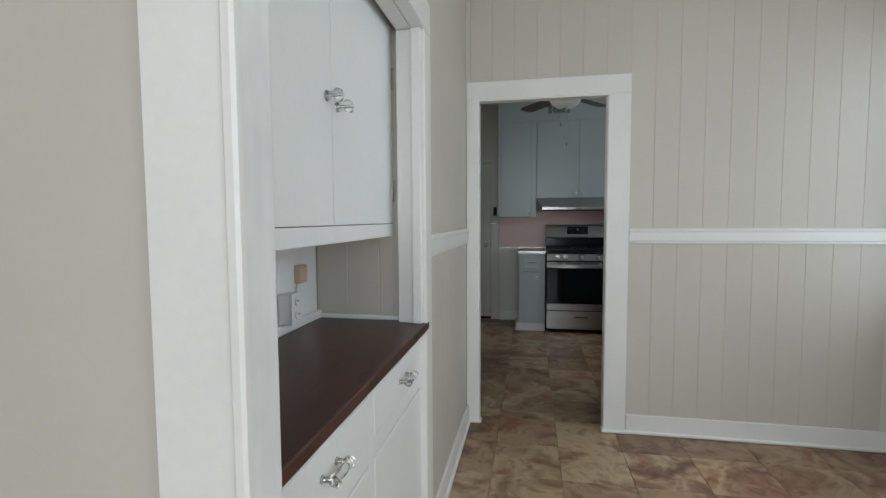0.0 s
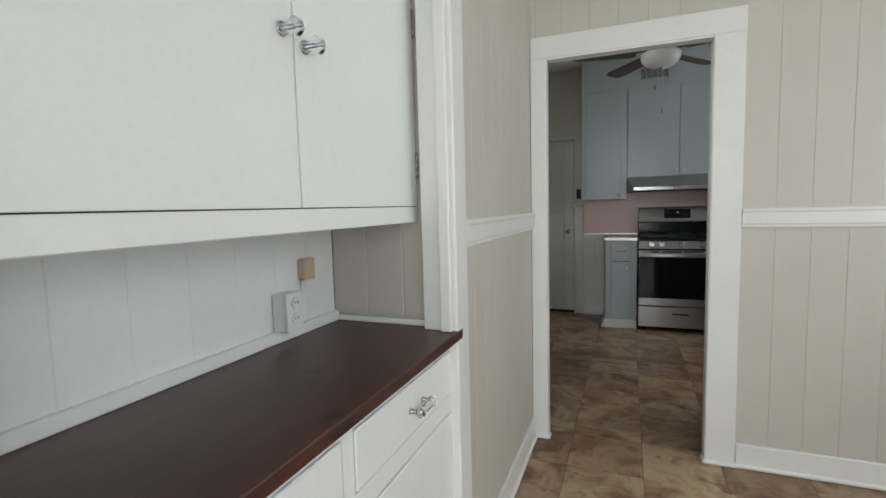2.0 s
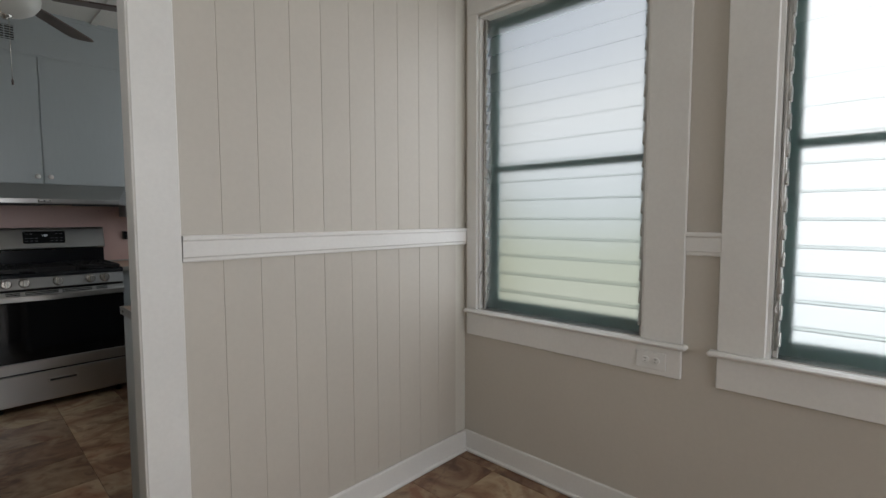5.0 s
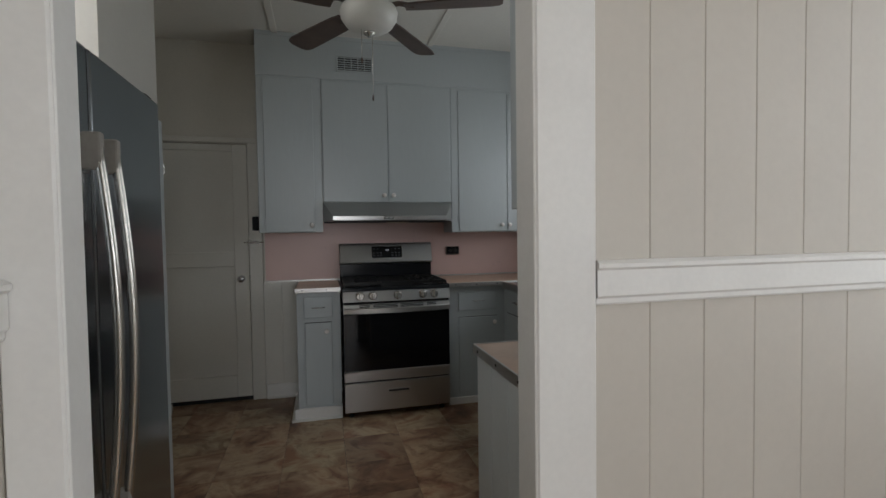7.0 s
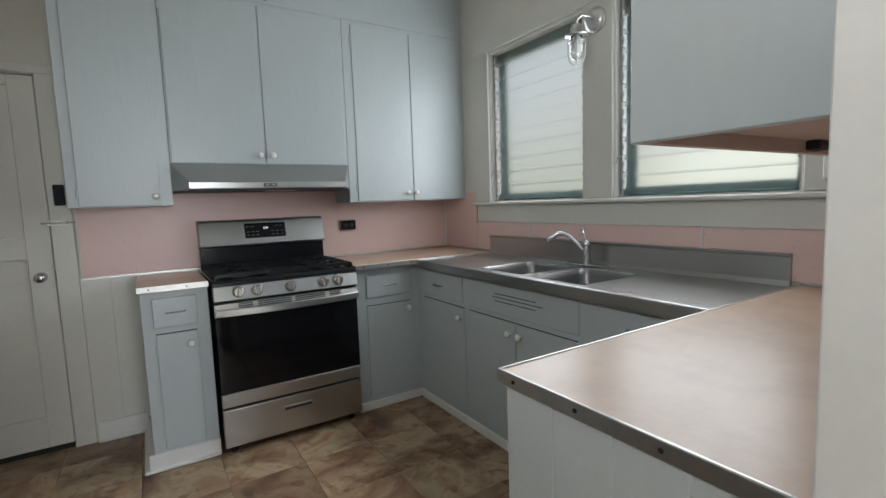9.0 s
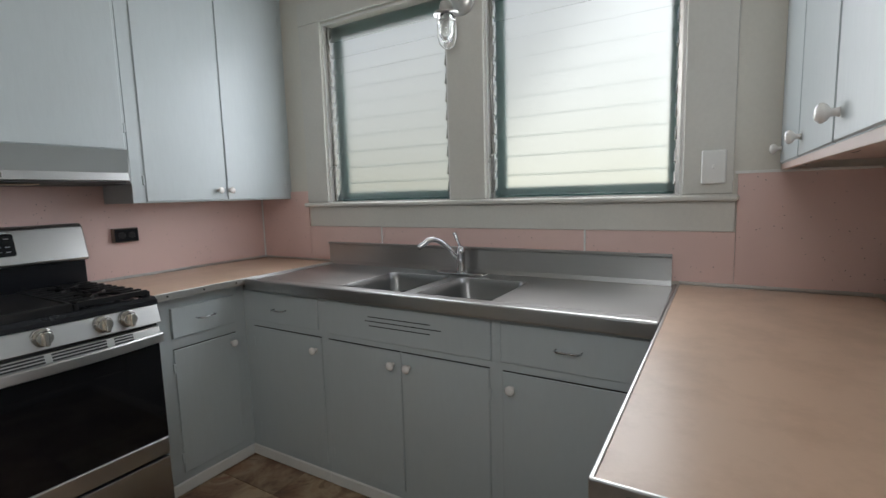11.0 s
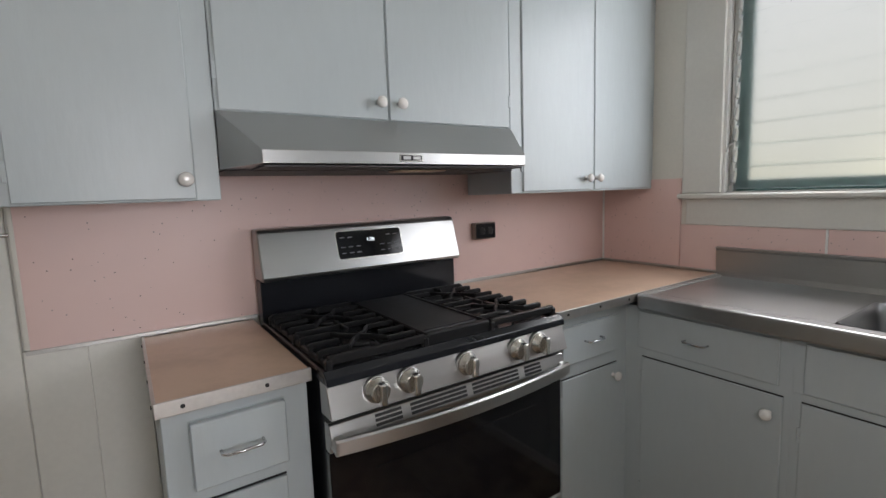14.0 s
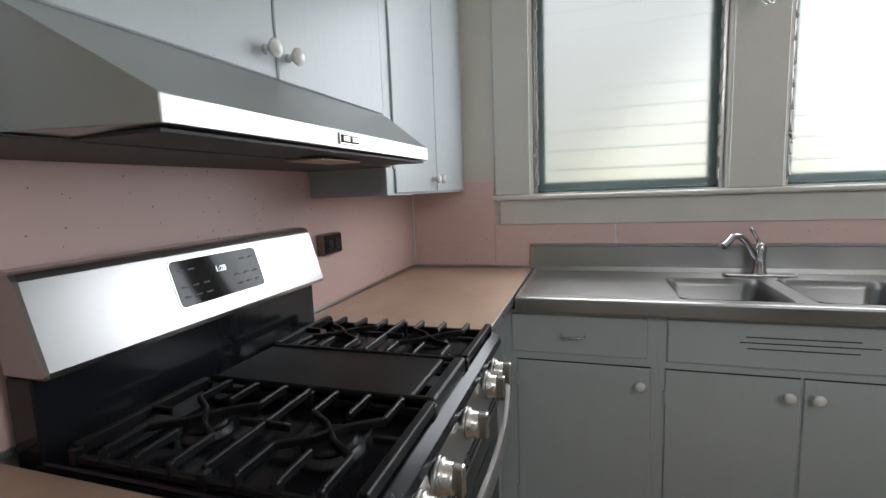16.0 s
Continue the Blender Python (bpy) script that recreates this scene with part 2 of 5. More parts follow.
def outdoors(name, stops, strength, z0, z1, house=None):
    """Blurred distance outside a window: garden below, pale sky above."""
    m, t, p = nodes_of(name)
    geo = t.nodes.new("ShaderNodeNewGeometry")
    sep = t.nodes.new("ShaderNodeSeparateXYZ")
    t.links.new(geo.outputs["Position"], sep.inputs[0])
    mr = t.nodes.new("ShaderNodeMapRange")
    mr.inputs["From Min"].default_value, mr.inputs["From Max"].default_value = z0, z1
    t.links.new(sep.outputs[2], mr.inputs["Value"])
    add = t.nodes.new("ShaderNodeMath")
    add.operation = "MULTIPLY_ADD"
    add.inputs[1].default_value = 0.35
    t.links.new(noise_node(t, 1.3, 2).outputs[0], add.inputs[0])
    sub = t.nodes.new("ShaderNodeMath")
    sub.operation = "ADD"
    sub.inputs[1].default_value = -0.175
    t.links.new(mr.outputs[0], add.inputs[2])
    t.links.new(add.outputs[0], sub.inputs[0])
    c = ramp(t, sub.outputs[0], stops)
    e = t.nodes.new("ShaderNodeEmission")
    e.inputs[1].default_value = strength
    if house:
        # a pale neighbouring house closes the northern part of the view
        hy = t.nodes.new("ShaderNodeMapRange")
        hy.interpolation_type = "SMOOTHSTEP"
        hy.inputs["From Min"].default_value, hy.inputs["From Max"].default_value = house
        hy.inputs["To Min"].default_value, hy.inputs["To Max"].default_value = strength, strength * 0.60
        slope = t.nodes.new("ShaderNodeMath")
        slope.operation = "MULTIPLY_ADD"
        slope.inputs[1].default_value = 0.8
        t.links.new(sep.outputs[2], slope.inputs[0])
        t.links.new(sep.outputs[1], slope.inputs[2])
        t.links.new(slope.outputs[0], hy.inputs["Value"])
        t.links.new(hy.outputs[0], e.inputs[1])
    t.links.new(c, e.inputs[0])
    t.links.new(e.outputs[0], t.nodes["Material Output"].inputs[0])
    return m


for dark in (M_BLACK, M_IRON, M_GLASSB):
    dark.node_tree.nodes["Principled BSDF"].inputs["Specular IOR Level"].default_value = 0.32
M_COUNTER = wood_counter()
M_PINK = laminate("speckled_pink_laminate", (0.74, 0.535, 0.495), 0.35, True)
M_TOP = laminate("worn_tan_pink_laminate", (0.58, 0.41, 0.30), 0.33, False, 0.5, 0.2)
M_TILE = vinyl()
M_LOUVRE = frosted()
M_CLEAR = clear_glass("clear_glass")
M_GEDGE = paint("ground_glass_edge", (0.16, 0.20, 0.19), 0.4, 0.05, 0.0)

# ---- building helpers ----
WORLD_AT = {}


def box(x0, x1, y0, y1, z0, z1, bev=0.002, bm=None, seg=1):
    b = bmesh.new()
    bmesh.ops.create_cube(b, size=1.0)
    sx, sy, sz = abs(x1 - x0), abs(y1 - y0), abs(z1 - z0)
    for v in b.verts:
        v.co = Vector(((x0 + x1) / 2 + v.co.x * sx, (y0 + y1) / 2 + v.co.y * sy, (z0 + z1) / 2 + v.co.z * sz))
    bev = min(bev, 0.45 * min(sx, sy, sz))
    if bev > 0:
        bmesh.ops.bevel(b, geom=b.edges[:], offset=bev, segments=seg, affect="EDGES", profile=0.5)
    return join(bm, b)


def join(bm, b):
    if bm is None:
        return b
    me = bpy.data.meshes.new("tmp")
    b.to_mesh(me)
    b.free()
    bm.from_mesh(me)
    bpy.data.meshes.remove(me)
    return bm


def lathe(profile, at, axis="z", n=24, bm=None):
    """Turned shape: (radius, height) pairs round an axis through at."""
    b = bmesh.new()
    rings = []
    for r, h in profile:
        ring = []
        for i in range(n):
            a = 2 * math.pi * i / n
            p = (r * math.cos(a), r * math.sin(a), h)
            if axis == "x":
                p = (h, p[0], p[1])
            elif axis == "y":
                p = (p[0], h, p[1])
            ring.append(b.verts.new(Vector(at) + Vector(p)))
        rings.append(ring)
    for q, s in zip(rings, rings[1:]):
        for i in range(n):
            b.faces.new((q[i], q[(i + 1) % n], s[(i + 1) % n], s[i]))
    b.faces.new(rings[0])
    b.faces.new(rings[-1])
    bmesh.ops.recalc_face_normals(b, faces=b.faces)
    for f in b.faces:
        f.smooth = len(f.verts) == 4
    return join(bm, b)


def tube(points, r, n=10, bm=None):
    """Round bar along a smooth line of points."""
    b = bmesh.new()
    pts = [Vector(p) for p in points]
    rings = []
    for i, p in enumerate(pts):
        d = (pts[min(i + 1, len(pts) - 1)] - pts[max(i - 1, 0)]).normalized()
        u = d.cross(Vector((0.3, 0.2, 1) if abs(d.z) < 0.9 else (1, 0.2, 0.1))).normalized()
        w = d.cross(u)
        rad = r[i] if isinstance(r, (list, tuple)) else r
        rings.append([b.verts.new(p + rad * (math.cos(2 * math.pi * k / n) * u + math.sin(2 * math.pi * k / n) * w)) for k in range(n)])
    for q, s in zip(rings, rings[1:]):
        for k in range(n):
            b.faces.new((q[k], q[(k + 1) % n], s[(k + 1) % n], s[k]))
    b.faces.new(rings[0])
    b.faces.new(rings[-1])
    bmesh.ops.recalc_face_normals(b, faces=b.faces)
    for f in b.faces:
        f.smooth = len(f.verts) == 4
    return join(bm, b)


def prism(section, axis, a, c, bm=None, bev=0.0):
    """Closed outline pushed along an axis from a to c. x: outline is (y, z); y: (x, z); z: (x, y)."""
    b = bmesh.new()

    def place(p, s):
        return {"x": (s, p[0], p[1]), "y": (p[0], s, p[1]), "z": (p[0], p[1], s)}[axis]

    lo = [b.verts.new(place(p, a)) for p in section]
    hi = [b.verts.new(place(p, c)) for p in section]
    n = len(section)
    for i in range(n):
        b.faces.new((lo[i], lo[(i + 1) % n], hi[(i + 1) % n], hi[i]))
    b.faces.new(lo)
    b.faces.new(hi)
    bmesh.ops.recalc_face_normals(b, faces=b.faces)
    if bev:
        bmesh.ops.bevel(b, geom=b.edges[:], offset=bev, segments=1, affect="EDGES", profile=0.5)
    return join(bm, b)


def mesh_of(name, bm, material):
    me = bpy.data.meshes.new(name)
    bm.to_mesh(me)
    bm.free()
    me.materials.append(material)
    return me


def part(name, bm, material, parent=None, label=""):
    """Links a bmesh, drawn in world coordinates, as one mesh under a thing or a part."""
    ob = new(name, mesh_of(name, bm, material) if isinstance(bm, bmesh.types.BMesh) else bm)
    if parent is not None:
        ob.parent = parent
        ob.matrix_parent_inverse = Matrix.Translation(WORLD_AT.get(parent.name, Vector())).inverted()
    if label:
        tagged(ob, label)
    return ob


def thing(name, at, label, category, group=""):
    ob = new(name)
    ob.empty_display_size = 0.05
    ob.location = at
    WORLD_AT[ob.name] = Vector(at)
    return tagged(ob, label, category, group)


def structure(name, bm, material, label="", category="wall"):
    return tagged(part(name, bm, material), label, category, kind="structure")


def pieces(name, shape, spots, parent):
    """Alike pieces that share one mesh, each an object of its own."""
    for p in spots:
        ob = part(name, shape, None, parent)
        ob.location = p


def smooth(bm):
    for f in bm.faces:
        f.smooth = True
    return bm

# ---- plan ----
XE, YN, YP, XW, CEIL = 1.70, 6.14, 3.062, -0.665, 2.745
DOOR_L, DOOR_R, DOOR_H = -0.585, 0.167, 2.0
CAS_R, CAS_L = 0.290, -0.661
KW = -1.62


def wall_along_y(x0, x1, y0, y1, z1, holes):
    """Wall box with rectangular openings (ya, yb, za, zb)."""
    b = None
    y = y0
    for ya, yb, za, zb in sorted(holes):
        b = box(x0, x1, y, ya, 0, z1, 0, b)
        if za > 0:
            b = box(x0, x1, ya, yb, 0, za, 0, b)
        b = box(x0, x1, ya, yb, zb, z1, 0, b)
        y = yb
    return box(x0, x1, y, y1, 0, z1, 0, b)


def wall_along_x(y0, y1, x0, x1, z1, holes):
    b = None
    x = x0
    for xa, xb, za, zb in sorted(holes):
        b = box(x, xa, y0, y1, 0, z1, 0, b)
        if za > 0:
            b = box(xa, xb, y0, y1, 0, za, 0, b)
        b = box(xa, xb, y0, y1, zb, z1, 0, b)
        x = xb
    return box(x, x1, y0, y1, 0, z1, 0, b)


K1 = (4.717, 5.53, 1.26, 2.25)
K2 = (3.70, 4.526, 1.26, 2.25)
D1 = (2.11, 2.975, 0.79, 2.30)
D2 = (0.83, 1.698, 0.79, 2.30)
# opening added out of view, to bring more light onto the cupboard
D_ADDED = (-1.20, -0.332, 0.79, 2.30)
structure("floor", box(-2.0, 1.9, -2.6, 6.3, -0.12, -0.006, 0), M_DARK, "brown stone-look vinyl tile floor", "floor")
structure("ceiling", box(-2.0, 1.9, -2.6, 6.3, CEIL, CEIL + 0.12, 0), M_CEIL, "off-white painted ceiling with flat battens", "ceiling")
structure("wall_east", wall_along_y(XE, XE + 0.10, -2.5, YP + 0.0125, CEIL, [D1, D2, D_ADDED]), M_WALL, "smooth beige painted outside wall with louvre windows")
structure("wall_east_kitchen", wall_along_y(XE, XE + 0.10, YP + 0.0125, YN + 0.1, CEIL, [K1, K2]), M_CREAM, "cream painted kitchen wall with louvre windows")
structure("wall_north", wall_along_x(YN, YN + 0.10, KW - 0.1, XE, CEIL, [(-1.56, -0.765, 0, 1.985)]), M_CREAM, "cream painted kitchen end wall")
wall_p = structure("wall_partition", wall_along_x(YP + 0.004, YP + 0.024, KW, XE, CEIL, [(DOOR_L, DOOR_R, 0, DOOR_H)]), M_CREAM, "single-board partition with a cased doorway")
wall_w = structure("wall_west", wall_along_y(XW - 0.03, XW - 0.006, 0.705, YP, CEIL, [(0.76, 1.875, 0, 2.0)]), M_WALL, "beige board wall with a built-in cupboard")
structure("wall_kitchen_west", box(KW - 0.1, KW, YP + 0.024, YN, 0, CEIL, 0), M_CREAM, "cream painted kitchen wall")
structure("wall_return", box(KW, -1.0, 4.26, 4.89, 0, CEIL, 0), M_DOORW, "cream painted wall beside the refrigerator")
structure("wall_south", wall_along_x(-2.6, -2.5, -2.0, 1.9, CEIL, [(-0.65, 0.95, 0.62, 2.30)]), M_WALL, "plain beige wall")
structure("wall_west_south", box(-2.1, -2.0, -2.6, 0.65, 0, CEIL, 0), M_WALL, "plain beige wall")
# end of the cross wall at the wide opening where the walk begins
OX = -0.592
wall_o = structure("wall_opening", box(-2.0, OX - 0.014, 0.652, 0.705, 0, CEIL, 0), M_WALL, "beige wall end at a wide cased opening")
oc = structure("opening_casing", box(OX - 0.118, OX + 0.002, 0.634, 0.6515, 0, 2.1, 0.004), M_TRIM, "white painted casing of a wide opening", "trim")
part("edge_bead", box(OX - 0.012, OX + 0.006, 0.628, 0.640, 0, 2.1, 0.004), M_TRIM, oc)
part("jamb", box(OX - 0.014, OX, 0.640, 0.716, 0, 2.1, 0.005, seg=2), M_JAMB, oc, "white jamb with worn, chipped paint")
part("rear_casing", box(-0.655, OX - 0.014, 0.7055, 0.720, 0, 2.1, 0.003), M_TRIM, oc)

# outdoors, seen only through the obscure glass
M_OUT_K = outdoors("garden_and_sky_kitchen", [(0.0, (0.70, 0.66, 0.42)), (0.25, (0.90, 0.87, 0.74)), (0.6, (0.96, 0.95, 0.90)), (1.0, (1.0, 1.0, 1.0))], OUT_K, 0.9, 2.7, (6.05, 6.65))
M_OUT_D = outdoors("garden_and_sky_dining", [(0.0, (0.66, 0.67, 0.56)), (0.22, (0.60, 0.63, 0.50)), (0.42, (0.74, 0.79, 0.80)), (0.58, (0.95, 0.97, 1.0)), (0.78, (1.0, 1.0, 1.0)), (1.0, (0.72, 0.75, 0.82))], OUT_D, 0.6, 2.5)
structure("backdrop_1", box(3.00, 3.01, 3.40, 7.6, 0.2, 3.05, 0), M_OUT_K, "pale blurred garden and overcast sky", "backdrop")
structure("backdrop_2", box(2.97, 2.98, 2.15, 3.75, -0.1, 3.4, 0), M_OUT_D, "pale blurred garden and overcast sky", "backdrop")
M_OUT_S = outdoors("open_sky_dining", [(0.0, (0.55, 0.57, 0.48)), (0.35, (0.85, 0.88, 0.9)), (1.0, (1.0, 1.0, 1.0)), (1.01, (1, 1, 1))], OUT_S, 0.3, 1.8)
structure("backdrop_3", box(2.60, 2.61, -2.2, 1.85, 0.3, 2.9, 0), M_OUT_S, "bright overcast sky", "backdrop")


def plank_mesh(w, t, h, axis, material):
    """Upright board with eased edges, its back at 0. axis: the way it faces."""
    e = 0.0021
    prof = [(-w / 2, 0), (-w / 2, t - e), (-w / 2 + e, t), (w / 2 - e, t), (w / 2, t - e), (w / 2, 0)]
    if axis == "-y":
        sec = [(a, -d) for a, d in prof]
    elif axis == "+x":
        sec = [(d, a) for a, d in prof]
    elif axis == "-x":
        sec = [(-d, a) for a, d in prof]
    return mesh_of("plank", prism(sec, "z", 0, h), material)


PITCH = 0.1325
# dining side of the partition, right of the door and over it
n = int((XE - CAS_R) / PITCH) + 1
pieces("plank", plank_mesh(PITCH, 0.008, CEIL, "-y", M_WALL), [(CAS_R + PITCH * (i + 0.5), YP + 0.004, 0) for i in range(n) if CAS_R + PITCH * (i + 1) <= XE + 0.02], wall_p)
pieces("plank", plank_mesh(PITCH, 0.008, CEIL - 2.06, "-y", M_WALL), [(CAS_R - PITCH * (i + 0.5), YP + 0.004, 2.06) for i in range(7)], wall_p)
# stub of the west wall between cupboard and partition
pw = (YP - 1.92) / 9
pieces("plank", plank_mesh(pw, 0.008, CEIL, "+x", M_WALL), [(XW - 0.006, 1.92 + pw * (i + 0.5), 0) for i in range(9)], wall_w)

# ceiling battens
for x in (-0.52, 0.625, 1.66):
    structure("ceiling_batten", box(x - 0.022, x + 0.022, YP + 0.03, 5.85, CEIL - 0.012, CEIL, 0.002), M_CEIL, "flat painted ceiling batten", "batten")

# door casing, jamb and plinths
casing = structure("door_casing", box(DOOR_R, CAS_R, YP - 0.022, YP + 0.004, 0.0, 2.0, 0.003), M_TRIM, "white painted door casing", "trim")
part("side_casing", box(CAS_L, DOOR_L, YP - 0.022, YP + 0.004, 0, 2.0, 0.003), M_TRIM, casing)
part("head_casing", box(CAS_L, CAS_R, YP - 0.023, YP + 0.004, 2.0, 2.108, 0.003), M_TRIM, casing)
part("jamb", box(DOOR_R - 0.004, DOOR_R + 0.012, YP - 0.018, YP + 0.062, 0, 2.0, 0.002), M_TRIM, casing)
part("jamb", box(DOOR_L - 0.012, DOOR_L + 0.004, YP - 0.018, YP + 0.05, 0, 2.0, 0.002), M_TRIM, casing)
part("jamb", box(DOOR_L, DOOR_R, YP - 0.018, YP + 0.05, 1.992, 2.004, 0.002), M_TRIM, casing)
part("back_casing", box(DOOR_R + 0.002, 0.248, YP + 0.024, YP + 0.058, 0, 2.1, 0.003), M_TRIM, casing)
part("back_casing", box(-0.69, DOOR_L - 0.002, YP + 0.024, YP + 0.046, 0, 2.1, 0.003), M_TRIM, casing)


for xa, xb in ((DOOR_R - 0.016, CAS_R + 0.012), (CAS_L, DOOR_L + 0.016)):
    part("shoe_moulding", box(xa, xb, YP - 0.038, YP + 0.03, 0, 0.02, 0.007), M_TRIM, casing)


def baseboard(name, x0, x1, y0, y1, ax):
    """Flat board with a rounded shoe at the floor."""
    b = box(x0, x1, y0, y1, 0, 0.115, 0.004)
    if ax == "y":
        b = box(x0, x1, y0 - 0.012, y1, 0, 0.02, 0.006, b)
    elif ax == "x":
        b = box(x0 - 0.012, x1, y0, y1, 0, 0.02, 0.006, b)
    else:
        b = box(x0, x1 + 0.012, y0, y1, 0, 0.02, 0.006, b)
    structure(name, b, M_TRIM, "white painted baseboard with shoe moulding", "baseboard")


baseboard("baseboard", CAS_R + 0.003, XE - 0.016, YP - 0.02, YP - 0.003, "y")
baseboard("baseboard", XE - 0.016, XE - 0.001, -2.5, YP - 0.003, "x")
baseboard("baseboard", XW + 0.002, XW + 0.018, 1.935, YP - 0.024, "w")


def chair_rail_sec(face, s):
    """Rail outline (depth, z): flat board with a stepped cap and foot."""
    prof = [(0, 1.137), (0.010, 1.137), (0.013, 1.141), (0.013, 1.150), (0.018, 1.155), (0.018, 1.205), (0.024, 1.210), (0.024, 1.218), (0.016, 1.224), (0, 1.224)]
    return [(face + s * d, z) for d, z in prof]


structure("chair_rail", prism(chair_rail_sec(YP - 0.003, -1), "x", CAS_R + 0.003, XE), M_TRIM, "white moulded chair rail", "trim")
structure("chair_rail", prism(chair_rail_sec(XW + 0.001, 1), "y", 1.937, YP - 0.024), M_TRIM, "white moulded chair rail", "trim")
structure("chair_rail", prism(chair_rail_sec(XE, -0.85), "y", 1.842, 1.962), M_TRIM, "white moulded chair rail", "trim")

# ---- louvre windows ----


def louvre_window(name, hole, pitch, bar=None):
    """Jalousie: side channels with clips, tilted obscure glass blades, dark green screen frame outside."""
    ya, yb, za, zb = hole
    frame_ob = structure(name, box(XE - 0.004, XE + 0.10, yb - 0.012, yb + 0.001, za, zb, 0.001), M_TRIM, "louvre window with obscure glass blades and green screen frame", "window")
    part("jamb", box(XE - 0.004, XE + 0.10, ya - 0.001, ya + 0.012, za, zb, 0.001), M_TRIM, frame_ob)
    part("jamb", box(XE - 0.004, XE + 0.10, ya, yb, zb - 0.012, zb + 0.001, 0.001), M_TRIM, frame_ob)
    part("channel", box(XE + 0.022, XE + 0.062, yb - 0.030, yb - 0.013, za + 0.004, zb - 0.012, 0.002), M_ALU, frame_ob, "aluminium louvre channel")
    part("channel", box(XE + 0.022, XE + 0.062, ya + 0.013, ya + 0.030, za + 0.004, zb - 0.012, 0.002), M_ALU, frame_ob, "aluminium louvre channel")
    sf = 0.048
    xg0, xg1 = XE + 0.088, XE + 0.112
    scr = part("screen_frame", box(xg0, xg1, yb - sf - 0.012, yb - 0.012, za, zb, 0.003), M_GREEN, frame_ob, "dark green painted screen frame")
    part("rail", box(xg0, xg1, ya + 0.012, ya + sf + 0.012, za, zb, 0.003), M_GREEN, scr)
    part("rail", box(xg0, xg1, ya + sf, yb - sf, za, za + 0.052, 0.003), M_GREEN, scr)
    part("rail", box(xg0, xg1, ya + sf, yb - sf, zb - 0.06, zb, 0.003), M_GREEN, scr)
    if bar:
        part("rail", box(xg0, xg1, ya + sf, yb - sf, bar - 0.016, bar + 0.016, 0.003), M_GREEN, scr)
    part("threshold", box(XE + 0.005, XE + 0.10, ya, yb, za - 0.002, za + 0.006, 0.001), M_ALU, frame_ob)
    n = int((zb - za - 0.03) / pitch)
    step = (zb - za - 0.03) / n
    w, th, tilt = step * 1.12, 0.0055, radians(14)
    b = bmesh.new()
    sec = []
    for u, v in ((-w / 2, -th / 2), (-w / 2, th / 2), (w / 2, th / 2), (w / 2, -th / 2)):
        sec.append((-math.sin(tilt) * u * -1 + math.cos(tilt) * v, math.cos(tilt) * u + math.sin(tilt) * v))
    blade = mesh_of("blade", prism(sec, "y", ya + 0.032, yb - 0.032), M_LOUVRE)
    blade.materials.append(M_GEDGE)
    for f in blade.polygons:
        if abs(f.normal.z) > 0.8:
            f.material_index = 1
    clip = mesh_of("clip", box(-0.016, 0.012, 0, 0.010, -0.026, 0.026, 0.003), M_ALU)
    for i in range(n):
        z = za + 0.02 + step * (i + 0.5)
        g = part("blade", blade, None, frame_ob)
        g.location = (XE + 0.045, 0, z)
        g.visible_shadow = False
        for y in (ya + 0.026, yb - 0.036):
            c = part("clip", clip, None, frame_ob)
            c.location = (XE + 0.036, y, z)
            c.rotation_euler = (0, tilt, 0)
    # operator lever
    lv = part("lever", tube([(XE + 0.03, yb - 0.022, za + 0.21), (XE - 0.004, yb - 0.022, za + 0.20), (XE - 0.018, yb - 0.022, za + 0.17)], 0.005), M_ALU, frame_ob, "small metal louvre lever")
    part("connecting_rod", tube([(XE + 0.020, yb - 0.021, za + 0.03), (XE + 0.020, yb - 0.021, (za + zb) / 2), (XE + 0.020, yb - 0.021, zb - 0.03)], 0.0035, 6), M_ALU, frame_ob)
    return frame_ob


louvre_window("window_1", K1, 0.083)
louvre_window("window_2", K2, 0.083)
louvre_window("window_3", D1, 0.088, 1.53)
louvre_window("window_4", D2, 0.088, 1.53)
# this window is made up, out of view, to carry a lamp
louvre_window("added_window", D_ADDED, 0.088, 1.53)

F = XE - 0.018


def trim_board(name, x0, x1, y0, y1, z0, z1, label="white painted window trim", bev=0.003, m=None):
    return structure(name, box(x0, x1, y0, y1, z0, z1, bev), m or M_TRIM, label, "trim")


# kitchen window trim
M_KTRIM = paint("off_white_window_trim", (0.66, 0.645, 0.60), 0.45, 0.04, 0.15, 2.5, 70)
for y0, y1 in ((5.53, 5.695), (4.526, 4.717), (3.535, 3.70)):
    trim_board("window_casing", F, XE, y0, y1, 1.262, 2.26, "off-white window casing", m=M_KTRIM)
trim_board("head_casing", F - 0.002, XE, 3.535, 5.695, 2.26, 2.385, "off-white window head casing", m=M_KTRIM)
trim_board("window_sill", XE - 0.045, XE + 0.02, 3.515, 5.705, 1.237, 1.260, "off-white window stool", 0.006, m=M_KTRIM)
trim_board("apron", XE - 0.016, XE, 3.525, 5.675, 1.122, 1.237, "off-white window apron", m=M_KTRIM)
